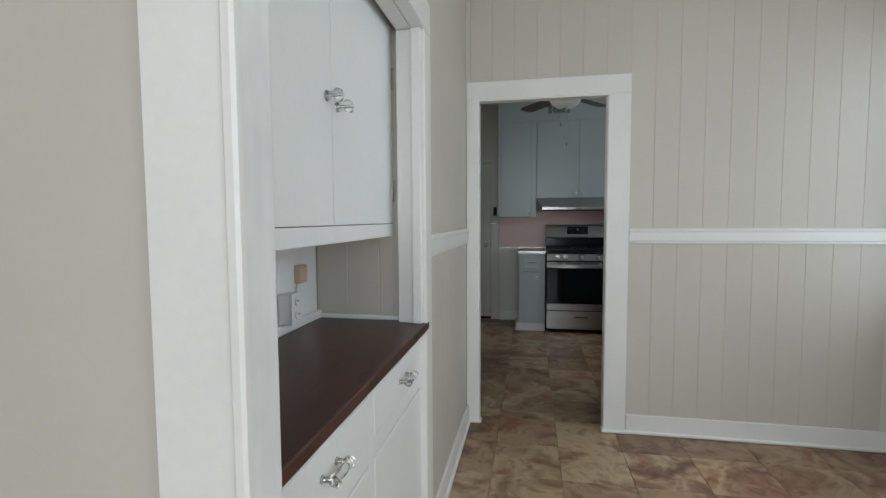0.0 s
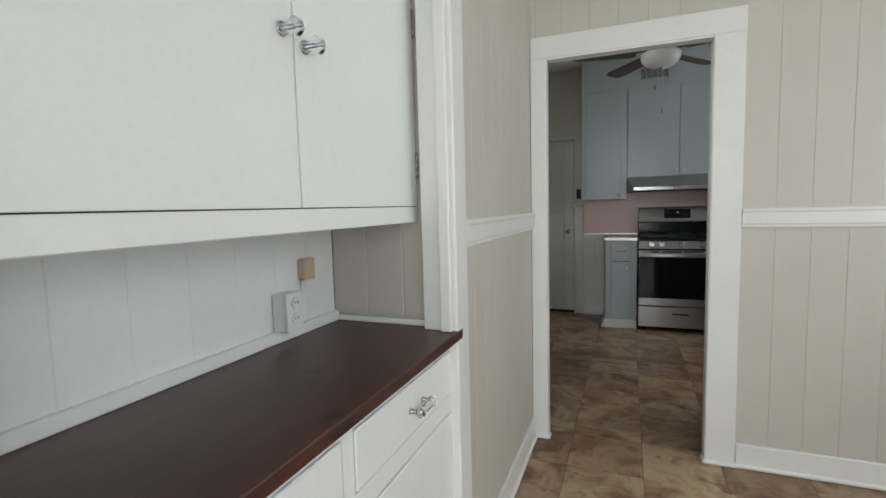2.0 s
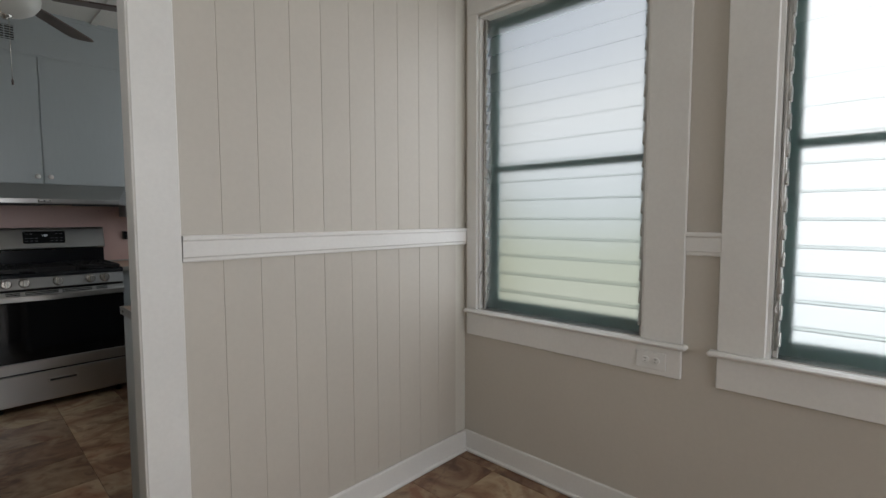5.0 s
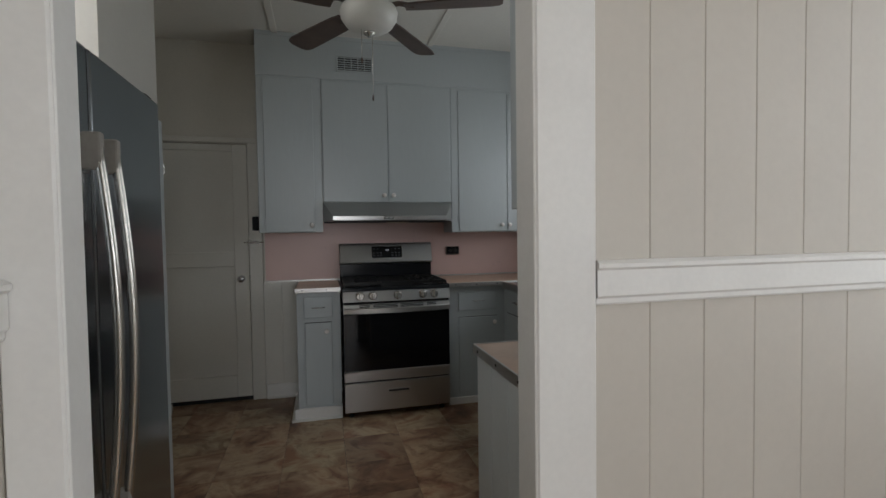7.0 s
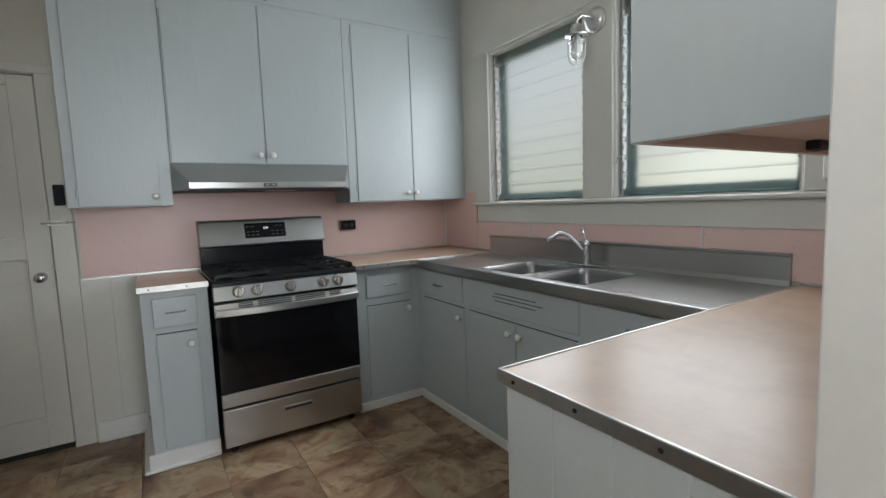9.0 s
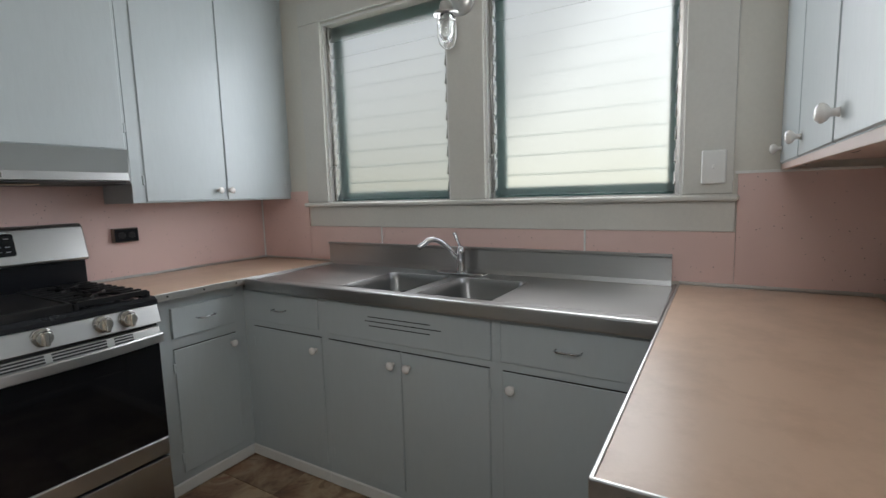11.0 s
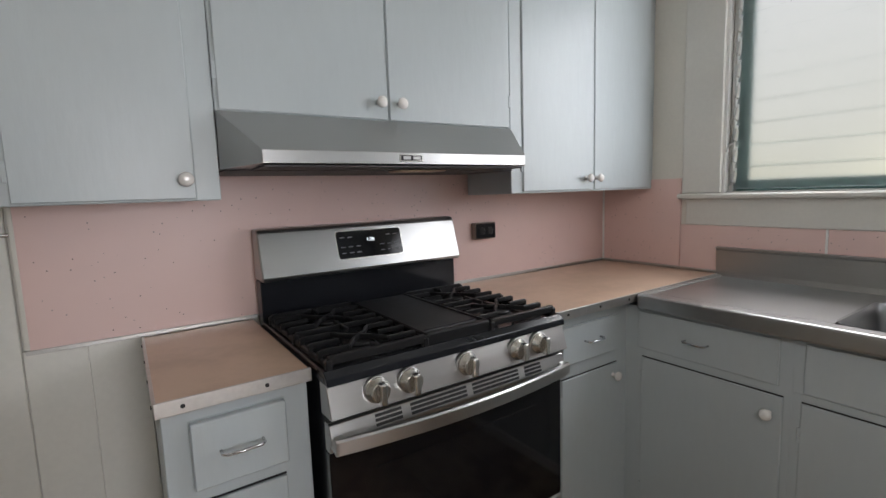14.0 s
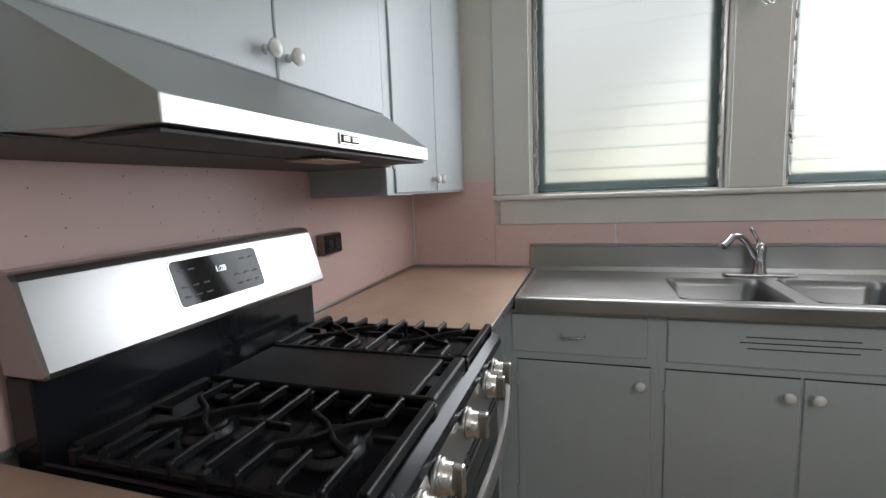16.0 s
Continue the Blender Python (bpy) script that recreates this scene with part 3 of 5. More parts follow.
# dining window trim
# boards at negative y trim the added, unseen window
for y0, y1 in ((2.975, 3.040), (1.963, 2.11), (1.698, 1.845), (0.70, 0.83), (-0.332, -0.20), (-1.33, -1.20)):
    trim_board("window_casing", F, XE, y0, y1, 0.792, 2.31)
for y0, y1 in ((1.963, 3.040), (0.70, 1.845), (-1.33, -0.20)):
    trim_board("head_casing", F - 0.002, XE, y0, y1, 2.31, 2.43)
for y0, y1 in ((1.944, 3.052), (0.68, 1.876), (-1.35, -0.18)):
    trim_board("window_sill", XE - 0.04, XE + 0.02, y0, y1, 0.772, 0.793, "white painted window stool", 0.008)
for y0, y1 in ((1.965, 3.040), (0.70, 1.845), (-1.33, -0.20)):
    trim_board("apron", XE - 0.017, XE, y0, y1, 0.655, 0.772, "white painted window apron")


def duplex(parent, y, z, x, across=False):
    """Two receptacles with slots on a plate that faces -x."""
    for s in (-0.02, 0.02):
        c = (x, y + s, z) if across else (x, y, z + s)
        part("socket", lathe([(0.0155, 0.0), (0.0155, -0.003), (0.014, -0.004)], c, "x", 16), M_PLAST, parent)
        for k in (-0.006, 0.006):
            d = (0, 0.001, 0.004) if not across else (0, 0.004, 0.001)
            q = (c[1] + (0 if across else k), c[2] + (k if across else 0))
            part("slot", box(x - 0.0052, x - 0.003, q[0] - d[1], q[0] + d[1], q[1] - d[2], q[1] + d[2], 0), M_DARK, parent)


outlet = thing("wall_outlet", (XE - 0.02, 2.075, 0.712), "white duplex outlet set sideways in the window apron", "outlet")
part("plate", box(XE - 0.023, XE - 0.0175, 2.018, 2.132, 0.677, 0.747, 0.002), M_PLAST, outlet)
duplex(outlet, 2.075, 0.712, XE - 0.0225, True)
switch = thing("light_switch", (XE - 0.02, 3.60, 1.36), "white light switch on the window casing", "switch")
part("box", box(F - 0.022, F - 0.0005, 3.558, 3.638, 1.300, 1.422, 0.004), M_PLAST, switch)
part("toggle", box(F - 0.034, F - 0.022, 3.594, 3.602, 1.353, 1.369, 0.002), M_PLAST, switch)

# ---- built-in cupboard in the west wall ----
NX, NY0, NY1 = -1.10, 0.755, 1.875
hutch = thing("built_in_hutch", (-0.9, 1.3, 0), "white painted built-in hutch with glass pulls and dark counter", "cupboard")
back = part("back_panel", box(NX - 0.02, NX, NY0, NY1, 0.0, CEIL, 0), M_NICHE, hutch)
pieces("plank", plank_mesh(0.1365, 0.006, 0.31, "+x", M_NICHE), [(NX, NY0 + 0.02 + 0.1365 * (i + 0.5), 0.93) for i in range(8) if NY0 + 0.1365 * (i + 1) <= NY1], back)
end = part("end_panel", box(NX, XW - 0.03, NY1, NY1 + 0.02, 0, CEIL, 0), M_WALL, hutch, "beige board end panel")
pieces("plank", mesh_of("plank", prism([(-0.064, 0), (-0.064, -0.004), (-0.060, -0.006), (0.060, -0.006), (0.064, -0.004), (0.064, 0)], "z", 0, 0.31), M_WALL), [(NX + 0.07 + 0.128 * i, NY1, 0.93) for i in range(3)], end)
part("end_panel", box(NX, XW - 0.03, NY0 - 0.02, NY0, 0, CEIL, 0), M_NICHE, hutch)
part("counter_strip", box(NX + 0.006, NX + 0.024, NY0, NY1 - 0.006, 0.902, 0.934, 0.003), M_NICHE, hutch)
part("counter_strip", box(NX + 0.024, XW - 0.04, NY1 - 0.016, NY1 - 0.006, 0.902, 0.92, 0.003), M_NICHE, hutch)
part("counter", box(NX, -0.645, NY0, NY1 - 0.001, 0.872, 0.902, 0.004, seg=2), M_COUNTER, hutch, "dark stained wooden counter")
part("lower_body", box(NX, -0.690, NY0, NY1, 0.0, 0.871, 0), M_NICHE, hutch)
part("face_frame", box(-0.690, -0.675, NY0, NY1, 0.845, 0.871, 0.001), M_NICHE, hutch)
part("face_frame", box(-0.690, -0.6735, 1.268, 1.306, 0.0, 0.845, 0.001), M_NICHE, hutch)
part("face_frame", box(-0.690, -0.675, NY0, NY1, 0.66, 0.712, 0.001), M_NICHE, hutch)


def glass_pull(parent, x, y, z, lean):
    """Turned clear-glass bridge pull on two metal posts, along y."""
    h = part("handle", lathe([(0.006, -0.045), (0.013, -0.040), (0.013, -0.033), (0.007, -0.028), (0.010, -0.012), (0.011, 0.0), (0.010, 0.012), (0.007, 0.028), (0.013, 0.033), (0.013, 0.040), (0.006, 0.045)], (x + 0.028, y, z), "y", 14), M_CLEAR, parent, "clear glass drawer pull")
    for s in (-0.036, 0.036):
        part("post", lathe([(0.009, 0.0), (0.006, 0.006), (0.004, 0.022)], (x, y + s, z), "x", 10), M_CHROME, h)


def glass_knob(parent, x, y, z):
    """Six-sided clear glass knob, narrow at the foot, held by a metal screw through its middle."""
    h = part("knob", lathe([(0.013, 0.002), (0.012, 0.007), (0.009, 0.014), (0.0165, 0.027), (0.0185, 0.034), (0.0150, 0.041), (0.006, 0.043)], (x, y, z), "x", 6), M_CLEAR, parent, "faceted clear glass knob")
    part("collar", lathe([(0.014, 0.0), (0.014, 0.002), (0.010, 0.003)], (x, y, z), "x", 12), M_CHROME, h)
    part("screw", lathe([(0.0028, 0.003), (0.0028, 0.041), (0.0055, 0.0425), (0.0045, 0.0455), (0.002, 0.046)], (x, y, z), "x", 10), M_CHROME, h)


def hinge(parent, c, k=1.0):
    """Butt hinge facing +x: three-knuckle barrel between two screwed leaves."""
    x, y, z = c
    prof = [(0.0045, -0.026), (0.0045, -0.010), (0.0036, -0.0095), (0.0036, -0.0085), (0.0045, -0.008), (0.0045, 0.008), (0.0036, 0.0085), (0.0036, 0.0095), (0.0045, 0.010), (0.0045, 0.026)]
    h = part("hinge", lathe([(rad, q * k) for rad, q in prof], c, "z", 8), M_CHROME, parent, "small metal hinge")
    for s_ in (-1, 1):
        part("leaf", box(x - 0.002, x + 0.001, min(y, y + s_ * 0.010), max(y, y + s_ * 0.010), z - 0.025 * k, z + 0.025 * k, 0.0006), M_NICKEL, h)


for y0, y1, hy in ((NY0 + 0.035, 1.268, 0.80), (1.306, 1.868, 1.871)):
    d = part("drawer", box(-0.690, -0.671, y0 + 0.004, y1 - 0.004, 0.716, 0.841, 0.003), M_NICHE, hutch)
    glass_pull(d, -0.671, (y0 + y1) / 2, 0.778, 0)
    d = part("door", box(-0.690, -0.671, y0 + 0.004, y1 - 0.004, 0.10, 0.656, 0.003), M_NICHE, hutch)
    hinge(d, (-0.670, hy, 0.60), 1.2)
    hinge(d, (-0.670, hy, 0.17), 1.2)
    # grey sheets behind the fronts stand in for the shade in their gaps
    for z0, z1 in ((0.712, 0.845), (0.096, 0.660)):
        part("reveal", box(-0.6905, -0.6885, y0 + 0.0005, y1 - 0.0005, z0, z1, 0), M_BACK, hutch)
# upper cupboard
# gap shade between and under the doors, drawn as darker strips
part("reveal", box(-0.8005, -0.7985, 1.320, 1.333, 1.272, 2.15, 0), M_BACK, hutch)
part("reveal", box(-0.7895, -0.7865, NY0, NY1 - 0.012, 1.266, 1.2735, 0), M_DARK, hutch)
part("upper_body", box(NX, -0.789, NY0, NY1 - 0.006, 1.232, 2.2, 0), M_NICHE, hutch)
part("bottom_rail", box(-0.789, -0.780, NY0, NY1 - 0.008, 1.222, 1.268, 0.002), M_NICHE, hutch)
for y0, y1, ky, hy in ((NY0, 1.3245, 1.294, None), (1.3285, 1.864, 1.358, 1.868)):
    d = part("door", box(-0.799, -0.780, y0, y1, 1.2703, 2.15, 0.001), M_NICHE, hutch, "flat white cupboard door")
    glass_knob(d, -0.780, ky, 1.597 if ky < 1.32 else 1.583)
    if hy:
        for z in (1.39, 1.80):
            hinge(d, (-0.778, hy - 0.003, z), 1.5)
part("stile", box(-0.813, -0.798, 1.868, NY1, 1.222, 2.15, 0), M_BACK, hutch)
# casing round the cupboard, with deep returns
hc = structure("cupboard_casing", box(XW - 0.030, XW + 0.018, 1.832, 1.934, 0.0, 1.96, 0.004), M_TRIM, "white painted stepped casing round the cupboard", "trim")
part("return", box(-0.752, XW - 0.0305, 1.826, 1.874, 0.9025, 1.96, 0.003), M_TRIM, hc)
part("bead", box(XW - 0.030, XW + 0.006, 1.812, 1.8315, 0.9025, 1.96, 0.005, seg=2), M_TRIM, hc)
part("head_casing", box(XW - 0.030, XW + 0.018, 0.724, 1.934, 1.9605, 2.08, 0.004), M_TRIM, hc)
part("head_return", box(-0.752, XW - 0.0305, 0.758, 1.874, 1.9605, 2.0, 0.003), M_TRIM, hc)
part("head_fill", box(-0.80, -0.753, 0.758, 1.874, 2.16, CEIL, 0), M_TRIM, hc)

ob = thing("counter_outlet", (NX + 0.02, 1.612, 0.905), "white surface-mounted duplex outlet box on the hutch back", "outlet")
part("box", box(NX + 0.007, NX + 0.055, 1.573, 1.637, 0.9345, 1.039, 0.004), M_PLAST, ob)
part("plate", box(NX + 0.055, NX + 0.060, 1.571, 1.639, 0.9345, 1.041, 0.002), M_PLAST, ob)
for z in (0.968, 1.012):
    part("socket", lathe([(0.0155, 0), (0.0155, 0.003), (0.014, 0.004)], (NX + 0.060, 1.605, z), "x", 16), M_PLAST, ob)
    for k in (-0.006, 0.006):
        part("slot", box(NX + 0.0635, NX + 0.0648, 1.605 + k - 0.001, 1.605 + k + 0.001, z - 0.001, z + 0.006, 0), M_DARK, ob)
ob = thing("phone_jack", (NX + 0.01, 1.735, 1.06), "small tan plastic wall jack with thin cord", "jack")
part("box", box(NX + 0.0065, NX + 0.034, 1.688, 1.738, 1.060, 1.124, 0.004), M_TANP, ob)
part("cord", tube([(NX + 0.012, 1.699, 1.063), (NX + 0.010, 1.697, 1.00), (NX + 0.010, 1.696, 0.935)], 0.002, 6), M_PLAST, ob)

# ---- kitchen ----
YS = 6.12
# pink wall panels
pn = structure("splashback_north", box(-0.652, XE, YS, YN, 0.925, 1.53, 0.001), M_PINK, "speckled pink laminate wall panel", "wall panel")
part("edge_strip", box(-0.66, XE, YS - 0.004, YS + 0.002, 0.916, 0.928, 0.001), M_ALU, pn)
part("edge_strip", box(-0.66, -0.650, YS - 0.003, YN, 0.93, 1.30, 0.001), M_CREAM, pn)
pe = structure("splashback_east", box(XE - 0.011, XE, 5.702, YS, 0.925, 1.33, 0.001), M_PINK, "pink laminate wall panel", "wall panel")
for y0, y1, z1 in ((5.157, 5.7005, 1.121), (4.068, 5.153, 1.121), (3.522, 4.064, 1.121), (3.09, 3.5205, 1.335)):
    part("panel", box(XE - 0.011, XE, y0, y1, 0.925, z1, 0.001), M_PINK, pe)
for y in (5.155, 4.066):
    part("joint_strip", box(XE - 0.014, XE - 0.006, y - 0.004, y + 0.004, 0.925, 1.122, 0.001), M_TRIM, pe)
part("joint_strip", box(XE - 0.018, XE - 0.010, YS - 0.008, YS, 0.925, 1.30, 0.001), M_TRIM, pe)
part("edge_strip", box(XE - 0.015, XE - 0.009, 3.13, 3.70, 0.916, 0.927, 0.001), M_ALU, pe)
part("edge_strip", box(XE - 0.015, XE - 0.009, 5.53, YS, 0.916, 0.927, 0.001), M_ALU, pe)
part("edge_strip", box(XE - 0.015, XE - 0.009, 3.13, 3.53, 1.333, 1.343, 0.001), M_TRIM, pe)


def knob(parent, c, ax):
    """White porcelain knob. ax: the way it points."""
    s = {"-y": ("y", -1), "-x": ("x", -1), "+y": ("y", 1)}[ax]
    prof = [(0.009, 0.0), (0.007, 0.006), (0.007, 0.012), (0.013, 0.016), (0.0175, 0.022), (0.0175, 0.027), (0.012, 0.033), (0.004, 0.035)]
    part("knob", lathe([(r, s[1] * h) for r, h in prof], c, s[0], 16), M_KNOB, parent, "white porcelain knob")


def wire_pull(parent, c, ax, half=0.042):
    """Bent chrome wire pull."""
    x, y, z = c
    pts = []
    for u, d in ((-half, 0), (-half, 0.018), (-half + 0.008, 0.026), (0, 0.028), (half - 0.008, 0.026), (half, 0.018), (half, 0)):
        pts.append({"-y": (x + u, y - d, z), "-x": (x - d, y + u, z), "+y": (x + u, y + d, z)}[ax])
    part("pull", tube(pts, 0.0035, 8), M_CHROME, parent, "bent chrome wire pull")


def slab(parent, name, face, a0, a1, z0, z1, ax, t=0.006):
    """Flat door or drawer front, a touch proud, in a thin reveal; doors under a rail get a dark strip for the gap on
    top.
    """
    g, top = 0.0022, 0.0045 if name == "door" and z1 < 1.0 else 0.0022

    def sheet(lo, hi, m0, m1, n0, n1, bev):
        if ax == "-y":
            return box(m0, m1, face - hi, face - lo, n0, n1, bev)
        if ax == "-x":
            return box(face - hi, face - lo, m0, m1, n0, n1, bev)
        return box(m0, m1, face + lo, face + hi, n0, n1, bev)

    # shade of the gaps, put into the colour of thin sheets
    part("reveal", sheet(-0.002, 0.0012, a0, a1, z0, z1, 0), M_BLUEIN, parent)
    if top > g:
        part("top_gap", sheet(-0.001, 0.0016, a0 + g, a1 - g, z1 - top, z1, 0), M_DARK, parent)
    return part(name, sheet(0, t, a0 + g, a1 - g, z0 + g, z1 - top, 0.0025), M_BLUE, parent)


def small_hinge(parent, x, y, z, ax):
    if ax == "-y":
        b = box(x - 0.005, x + 0.005, y - 0.006, y + 0.001, z - 0.022, z + 0.022, 0.002)
    else:
        b = box(x - 0.006, x + 0.001, y - 0.005, y + 0.005, z - 0.022, z + 0.022, 0.002)
    part("hinge", b, M_BLUE, parent, "small painted hinge")


# base cabinets along the north wall
FN = 5.585
FE_FACE = 1.1178
c = thing("base_cabinet", (-0.25, 5.85, 0), "narrow pale blue base cabinet beside the range", "cabinet", "kitchen base cabinets")
part("body", box(-0.398, -0.105, FN, YS - 0.005, 0.05, 0.888, 0.002), M_BLUE, c)
part("plinth", box(-0.425, -0.103, FN - 0.018, YS - 0.005, 0.0, 0.085, 0.006), M_TRIM, c, "white plinth")
part("shoe_moulding", box(-0.445, -0.103, FN - 0.034, YS - 0.02, 0.0, 0.016, 0.006), M_TRIM, c)
d = slab(c, "drawer", FN, -0.352, -0.158, 0.708, 0.856, "-y", 0.020)
wire_pull(d, (-0.255, FN - 0.020, 0.783), "-y")
d = slab(c, "door", FN, -0.347, -0.163, 0.10, 0.678, "-y", 0.010)
knob(d, (-0.20, FN - 0.010, 0.615), "-y")
small_hinge(d, -0.347, FN, 0.60, "-y")
small_hinge(d, -0.347, FN, 0.18, "-y")


def edged_top(name, x0, x1, y0, y1, label, edges, thick=0.026, bev=0.002):
    """Laminate top with screwed aluminium edging on the free edges."""
    t = thing(name, ((x0 + x1) / 2, (y0 + y1) / 2, 0.915 - thick), label, "countertop")
    part("slab", box(x0 + 0.003, x1 - 0.003, y0 + 0.003, y1 - 0.003, 0.915 - thick, 0.915, bev), M_TOP, t)
    for side in edges:
        if side == "s":
            e, w = box(x0, x1, y0 - 0.001, y0 + 0.006, 0.912 - thick, 0.9175, 0.002, seg=2), x1 - x0
        elif side == "n":
            e, w = box(x0, x1, y1 - 0.006, y1 + 0.001, 0.912 - thick, 0.9175, 0.002, seg=2), x1 - x0
        else:
            e, w = box(x0 - 0.001, x0 + 0.006, y0, y1, 0.912 - thick, 0.9175, 0.002, seg=2), y1 - y0
        s = part("edging", e, M_ALU, t, "screwed aluminium edging")
        for i in range(int(w / 0.16) + 1):
            u = 0.05 + i * 0.16
            if u > w - 0.02:
                break
            if side == "s":
                q = lathe([(0.0045, 0), (0.0045, -0.002)], (x0 + u, y0 - 0.001, 0.902), "y", 8)
            elif side == "n":
                q = lathe([(0.0045, 0), (0.0045, 0.002)], (x0 + u, y1 + 0.001, 0.902), "y", 8)
            else:
                q = lathe([(0.0045, 0), (0.0045, -0.002)], (x0 - 0.001, y1 - u, 0.902), "x", 8)
            part("screw", q, M_DARK, s)
    return t


edged_top("countertop", -0.408, -0.100, 5.557, YS - 0.004, "small worn tan-pink laminate countertop with metal edge", "sw")
edged_top("countertop", 0.668, XE - 0.016, 5.522, YS - 0.004, "worn tan-pink laminate corner countertop with metal edge", "s")
edged_top("countertop", 0.256, XE - 0.016, 3.112, 3.704, "worn tan-pink laminate peninsula countertop with screwed metal edge", "nw")

c = thing("base_cabinet", (0.9, 5.85, 0), "pale blue corner base cabinet with drawer and door", "cabinet", "kitchen base cabinets")
part("body", box(0.672, FE_FACE, FN, YS - 0.005, 0.03, 0.888, 0.0004), M_BLUE, c)
part("plinth", box(0.672, 1.106, FN - 0.012, FN, 0.0, 0.055, 0.006), M_TRIM, c, "white base moulding")
d = slab(c, "drawer", FN, 0.752, 1.055, 0.700, 0.838, "-y", 0.012)
wire_pull(d, (0.905, FN - 0.012, 0.773), "-y")
d = slab(c, "door", FN, 0.752, 1.060, 0.085, 0.655, "-y")
knob(d, (1.030, FN - 0.006, 0.608), "-y")
small_hinge(d, 0.752, FN, 0.57, "-y")
small_hinge(d, 0.752, FN, 0.16, "-y")

FE = 1.118
# base cabinets under the sink counter
for y0, y1, kind in ((5.046, FN, "drawer"), (4.228, 5.046, "sink"), (3.69, 4.228, "drawer2")):
    c = thing("base_cabinet", (1.4, (y0 + y1) / 2, 0), {"drawer": "pale blue base cabinet with one drawer and door", "sink": "pale blue sink cabinet with slotted false front", "drawer2": "pale blue base cabinet with a wide drawer"}[kind], "cabinet", "kitchen base cabinets")
    part("body", box(FE, XE - 0.02, 3.687 if kind == "drawer2" else y0, YS - 0.006 if kind == "drawer" else y1, 0.03, 0.70 if kind == "sink" else 0.862, 0.0004), M_BLUE, c)
    if kind == "sink":
        part("front_rail", box(FE, FE + 0.02, y0, y1, 0.7005, 0.862, 0.0004), M_BLUE, c)
    part("plinth", box(FE - 0.012, FE, y0, y1, 0.0, 0.055, 0.006), M_TRIM, c, "white base moulding")
    if kind == "drawer":
        d = slab(c, "drawer", FE, 5.078, 5.535, 0.706, 0.850, "-x")
        wire_pull(d, (FE - 0.006, 5.318, 0.776), "-x", 0.038)
        d = slab(c, "door", FE, 5.064, 5.518, 0.085, 0.680, "-x")
        knob(d, (FE - 0.006, 5.100, 0.618), "-x")
        hy = 5.518
        small_hinge(d, FE, hy, 0.60, "-x")
        small_hinge(d, FE, hy, 0.16, "-x")
    elif kind == "sink":
        d = slab(c, "false_front", FE, 4.242, 5.020, 0.702, 0.852, "-x")
        for yc, hl, z in ((4.643, 0.150, 0.803), (4.628, 0.182, 0.785), (4.642, 0.147, 0.766)):
            part("vent_slot", box(FE - 0.0068, FE - 0.004, yc - hl, yc + hl, z - 0.0018, z + 0.0018, 0), M_DARK, d)
        for ya, yb, ky, hy in ((4.636, 5.024, 4.674, 5.024), (4.250, 4.632, 4.597, 4.250)):
            d = slab(c, "door", FE, ya, yb, 0.085, 0.679, "-x")
            knob(d, (FE - 0.006, ky, 0.621), "-x")
            small_hinge(d, FE, hy, 0.58, "-x")
            small_hinge(d, FE, hy, 0.15, "-x")
    else:
        d = slab(c, "drawer", FE, 3.722, 4.210, 0.704, 0.850, "-x")
        wire_pull(d, (FE - 0.006, 3.970, 0.781), "-x")
        d = slab(c, "door", FE, 3.722, 4.204, 0.085, 0.678, "-x")
        knob(d, (FE - 0.006, 4.166, 0.619), "-x")
        small_hinge(d, FE, 3.722, 0.57, "-x")

# peninsula
c = thing("peninsula_cabinet", (0.9, 3.4, 0), "pale blue peninsula cabinet with a grooved board end", "cabinet", "kitchen base cabinets")
part("body", box(0.278, 1.1165, 3.10, 3.684, 0.03, 0.888, 0), M_BLUE, c)
ep = part("end_panel", box(0.273, 0.278, 3.098, 3.688, 0.0, 0.888, 0), M_BLUE, c, "white-blue grooved end panel")
M_ENDP = paint("white_blue_paint", (0.62, 0.66, 0.67), 0.4, 0.03, 0.2, 2.5, 60)
pieces("plank", plank_mesh(0.1305, 0.009, 0.888, "-x", M_ENDP), [(0.273, 3.687 - 0.1305 * (i + 0.5), 0) for i in range(4) if i < 4], ep)
for xa, xb in ((0.36, 0.72), (0.74, 1.06)):
    d = slab(c, "drawer", 3.684, xa, xb, 0.69, 0.842, "+y")
    wire_pull(d, (xb - 0.11, 3.690, 0.745), "+y")
    slab(c, "door", 3.684, xa, xb, 0.085, 0.655, "+y")

# ---- stainless sink counter ----
s = thing("sink_counter", (1.4, 4.6, 0.87), "one-piece stainless steel double sink counter with backsplash", "sink")
SX0, SX1, SY0, SY1, ST = 1.080, XE - 0.013, 3.707, 5.517, 0.908
BAS = ((4.262, 4.585), (4.645, 4.975))
BX0, BX1 = 1.165, 1.535
b = box(SX0, BX0, SY0, SY1, 0.868, ST, 0.004)
part("deck", b, M_STEELX, s)
part("deck", box(BX1, SX1, SY0, SY1, 0.880, ST, 0), M_STEELX, s)
ys = [SY0, BAS[0][0], BAS[0][1], BAS[1][0], BAS[1][1], SY1]
for i in (0, 2, 4):
    part("deck", box(BX0, BX1, ys[i], ys[i + 1], 0.880, ST, 0), M_STEELX, s)
for x0, x1, y0, y1 in ((SX0, SX0 + 0.012, SY0, SY1), (SX0, SX1, SY0, SY0 + 0.012), (SX0, SX1, SY1 - 0.012, SY1)):
    part("raised_rim", box(x0, x1, y0, y1, ST - 0.03, ST + 0.007, 0.004, seg=2), M_STEELX, s)
part("front_lip", box(SX0 - 0.004, SX0 + 0.016, SY0, SY1, 0.863, ST + 0.0075, 0.008, seg=3), M_STEELX, s)
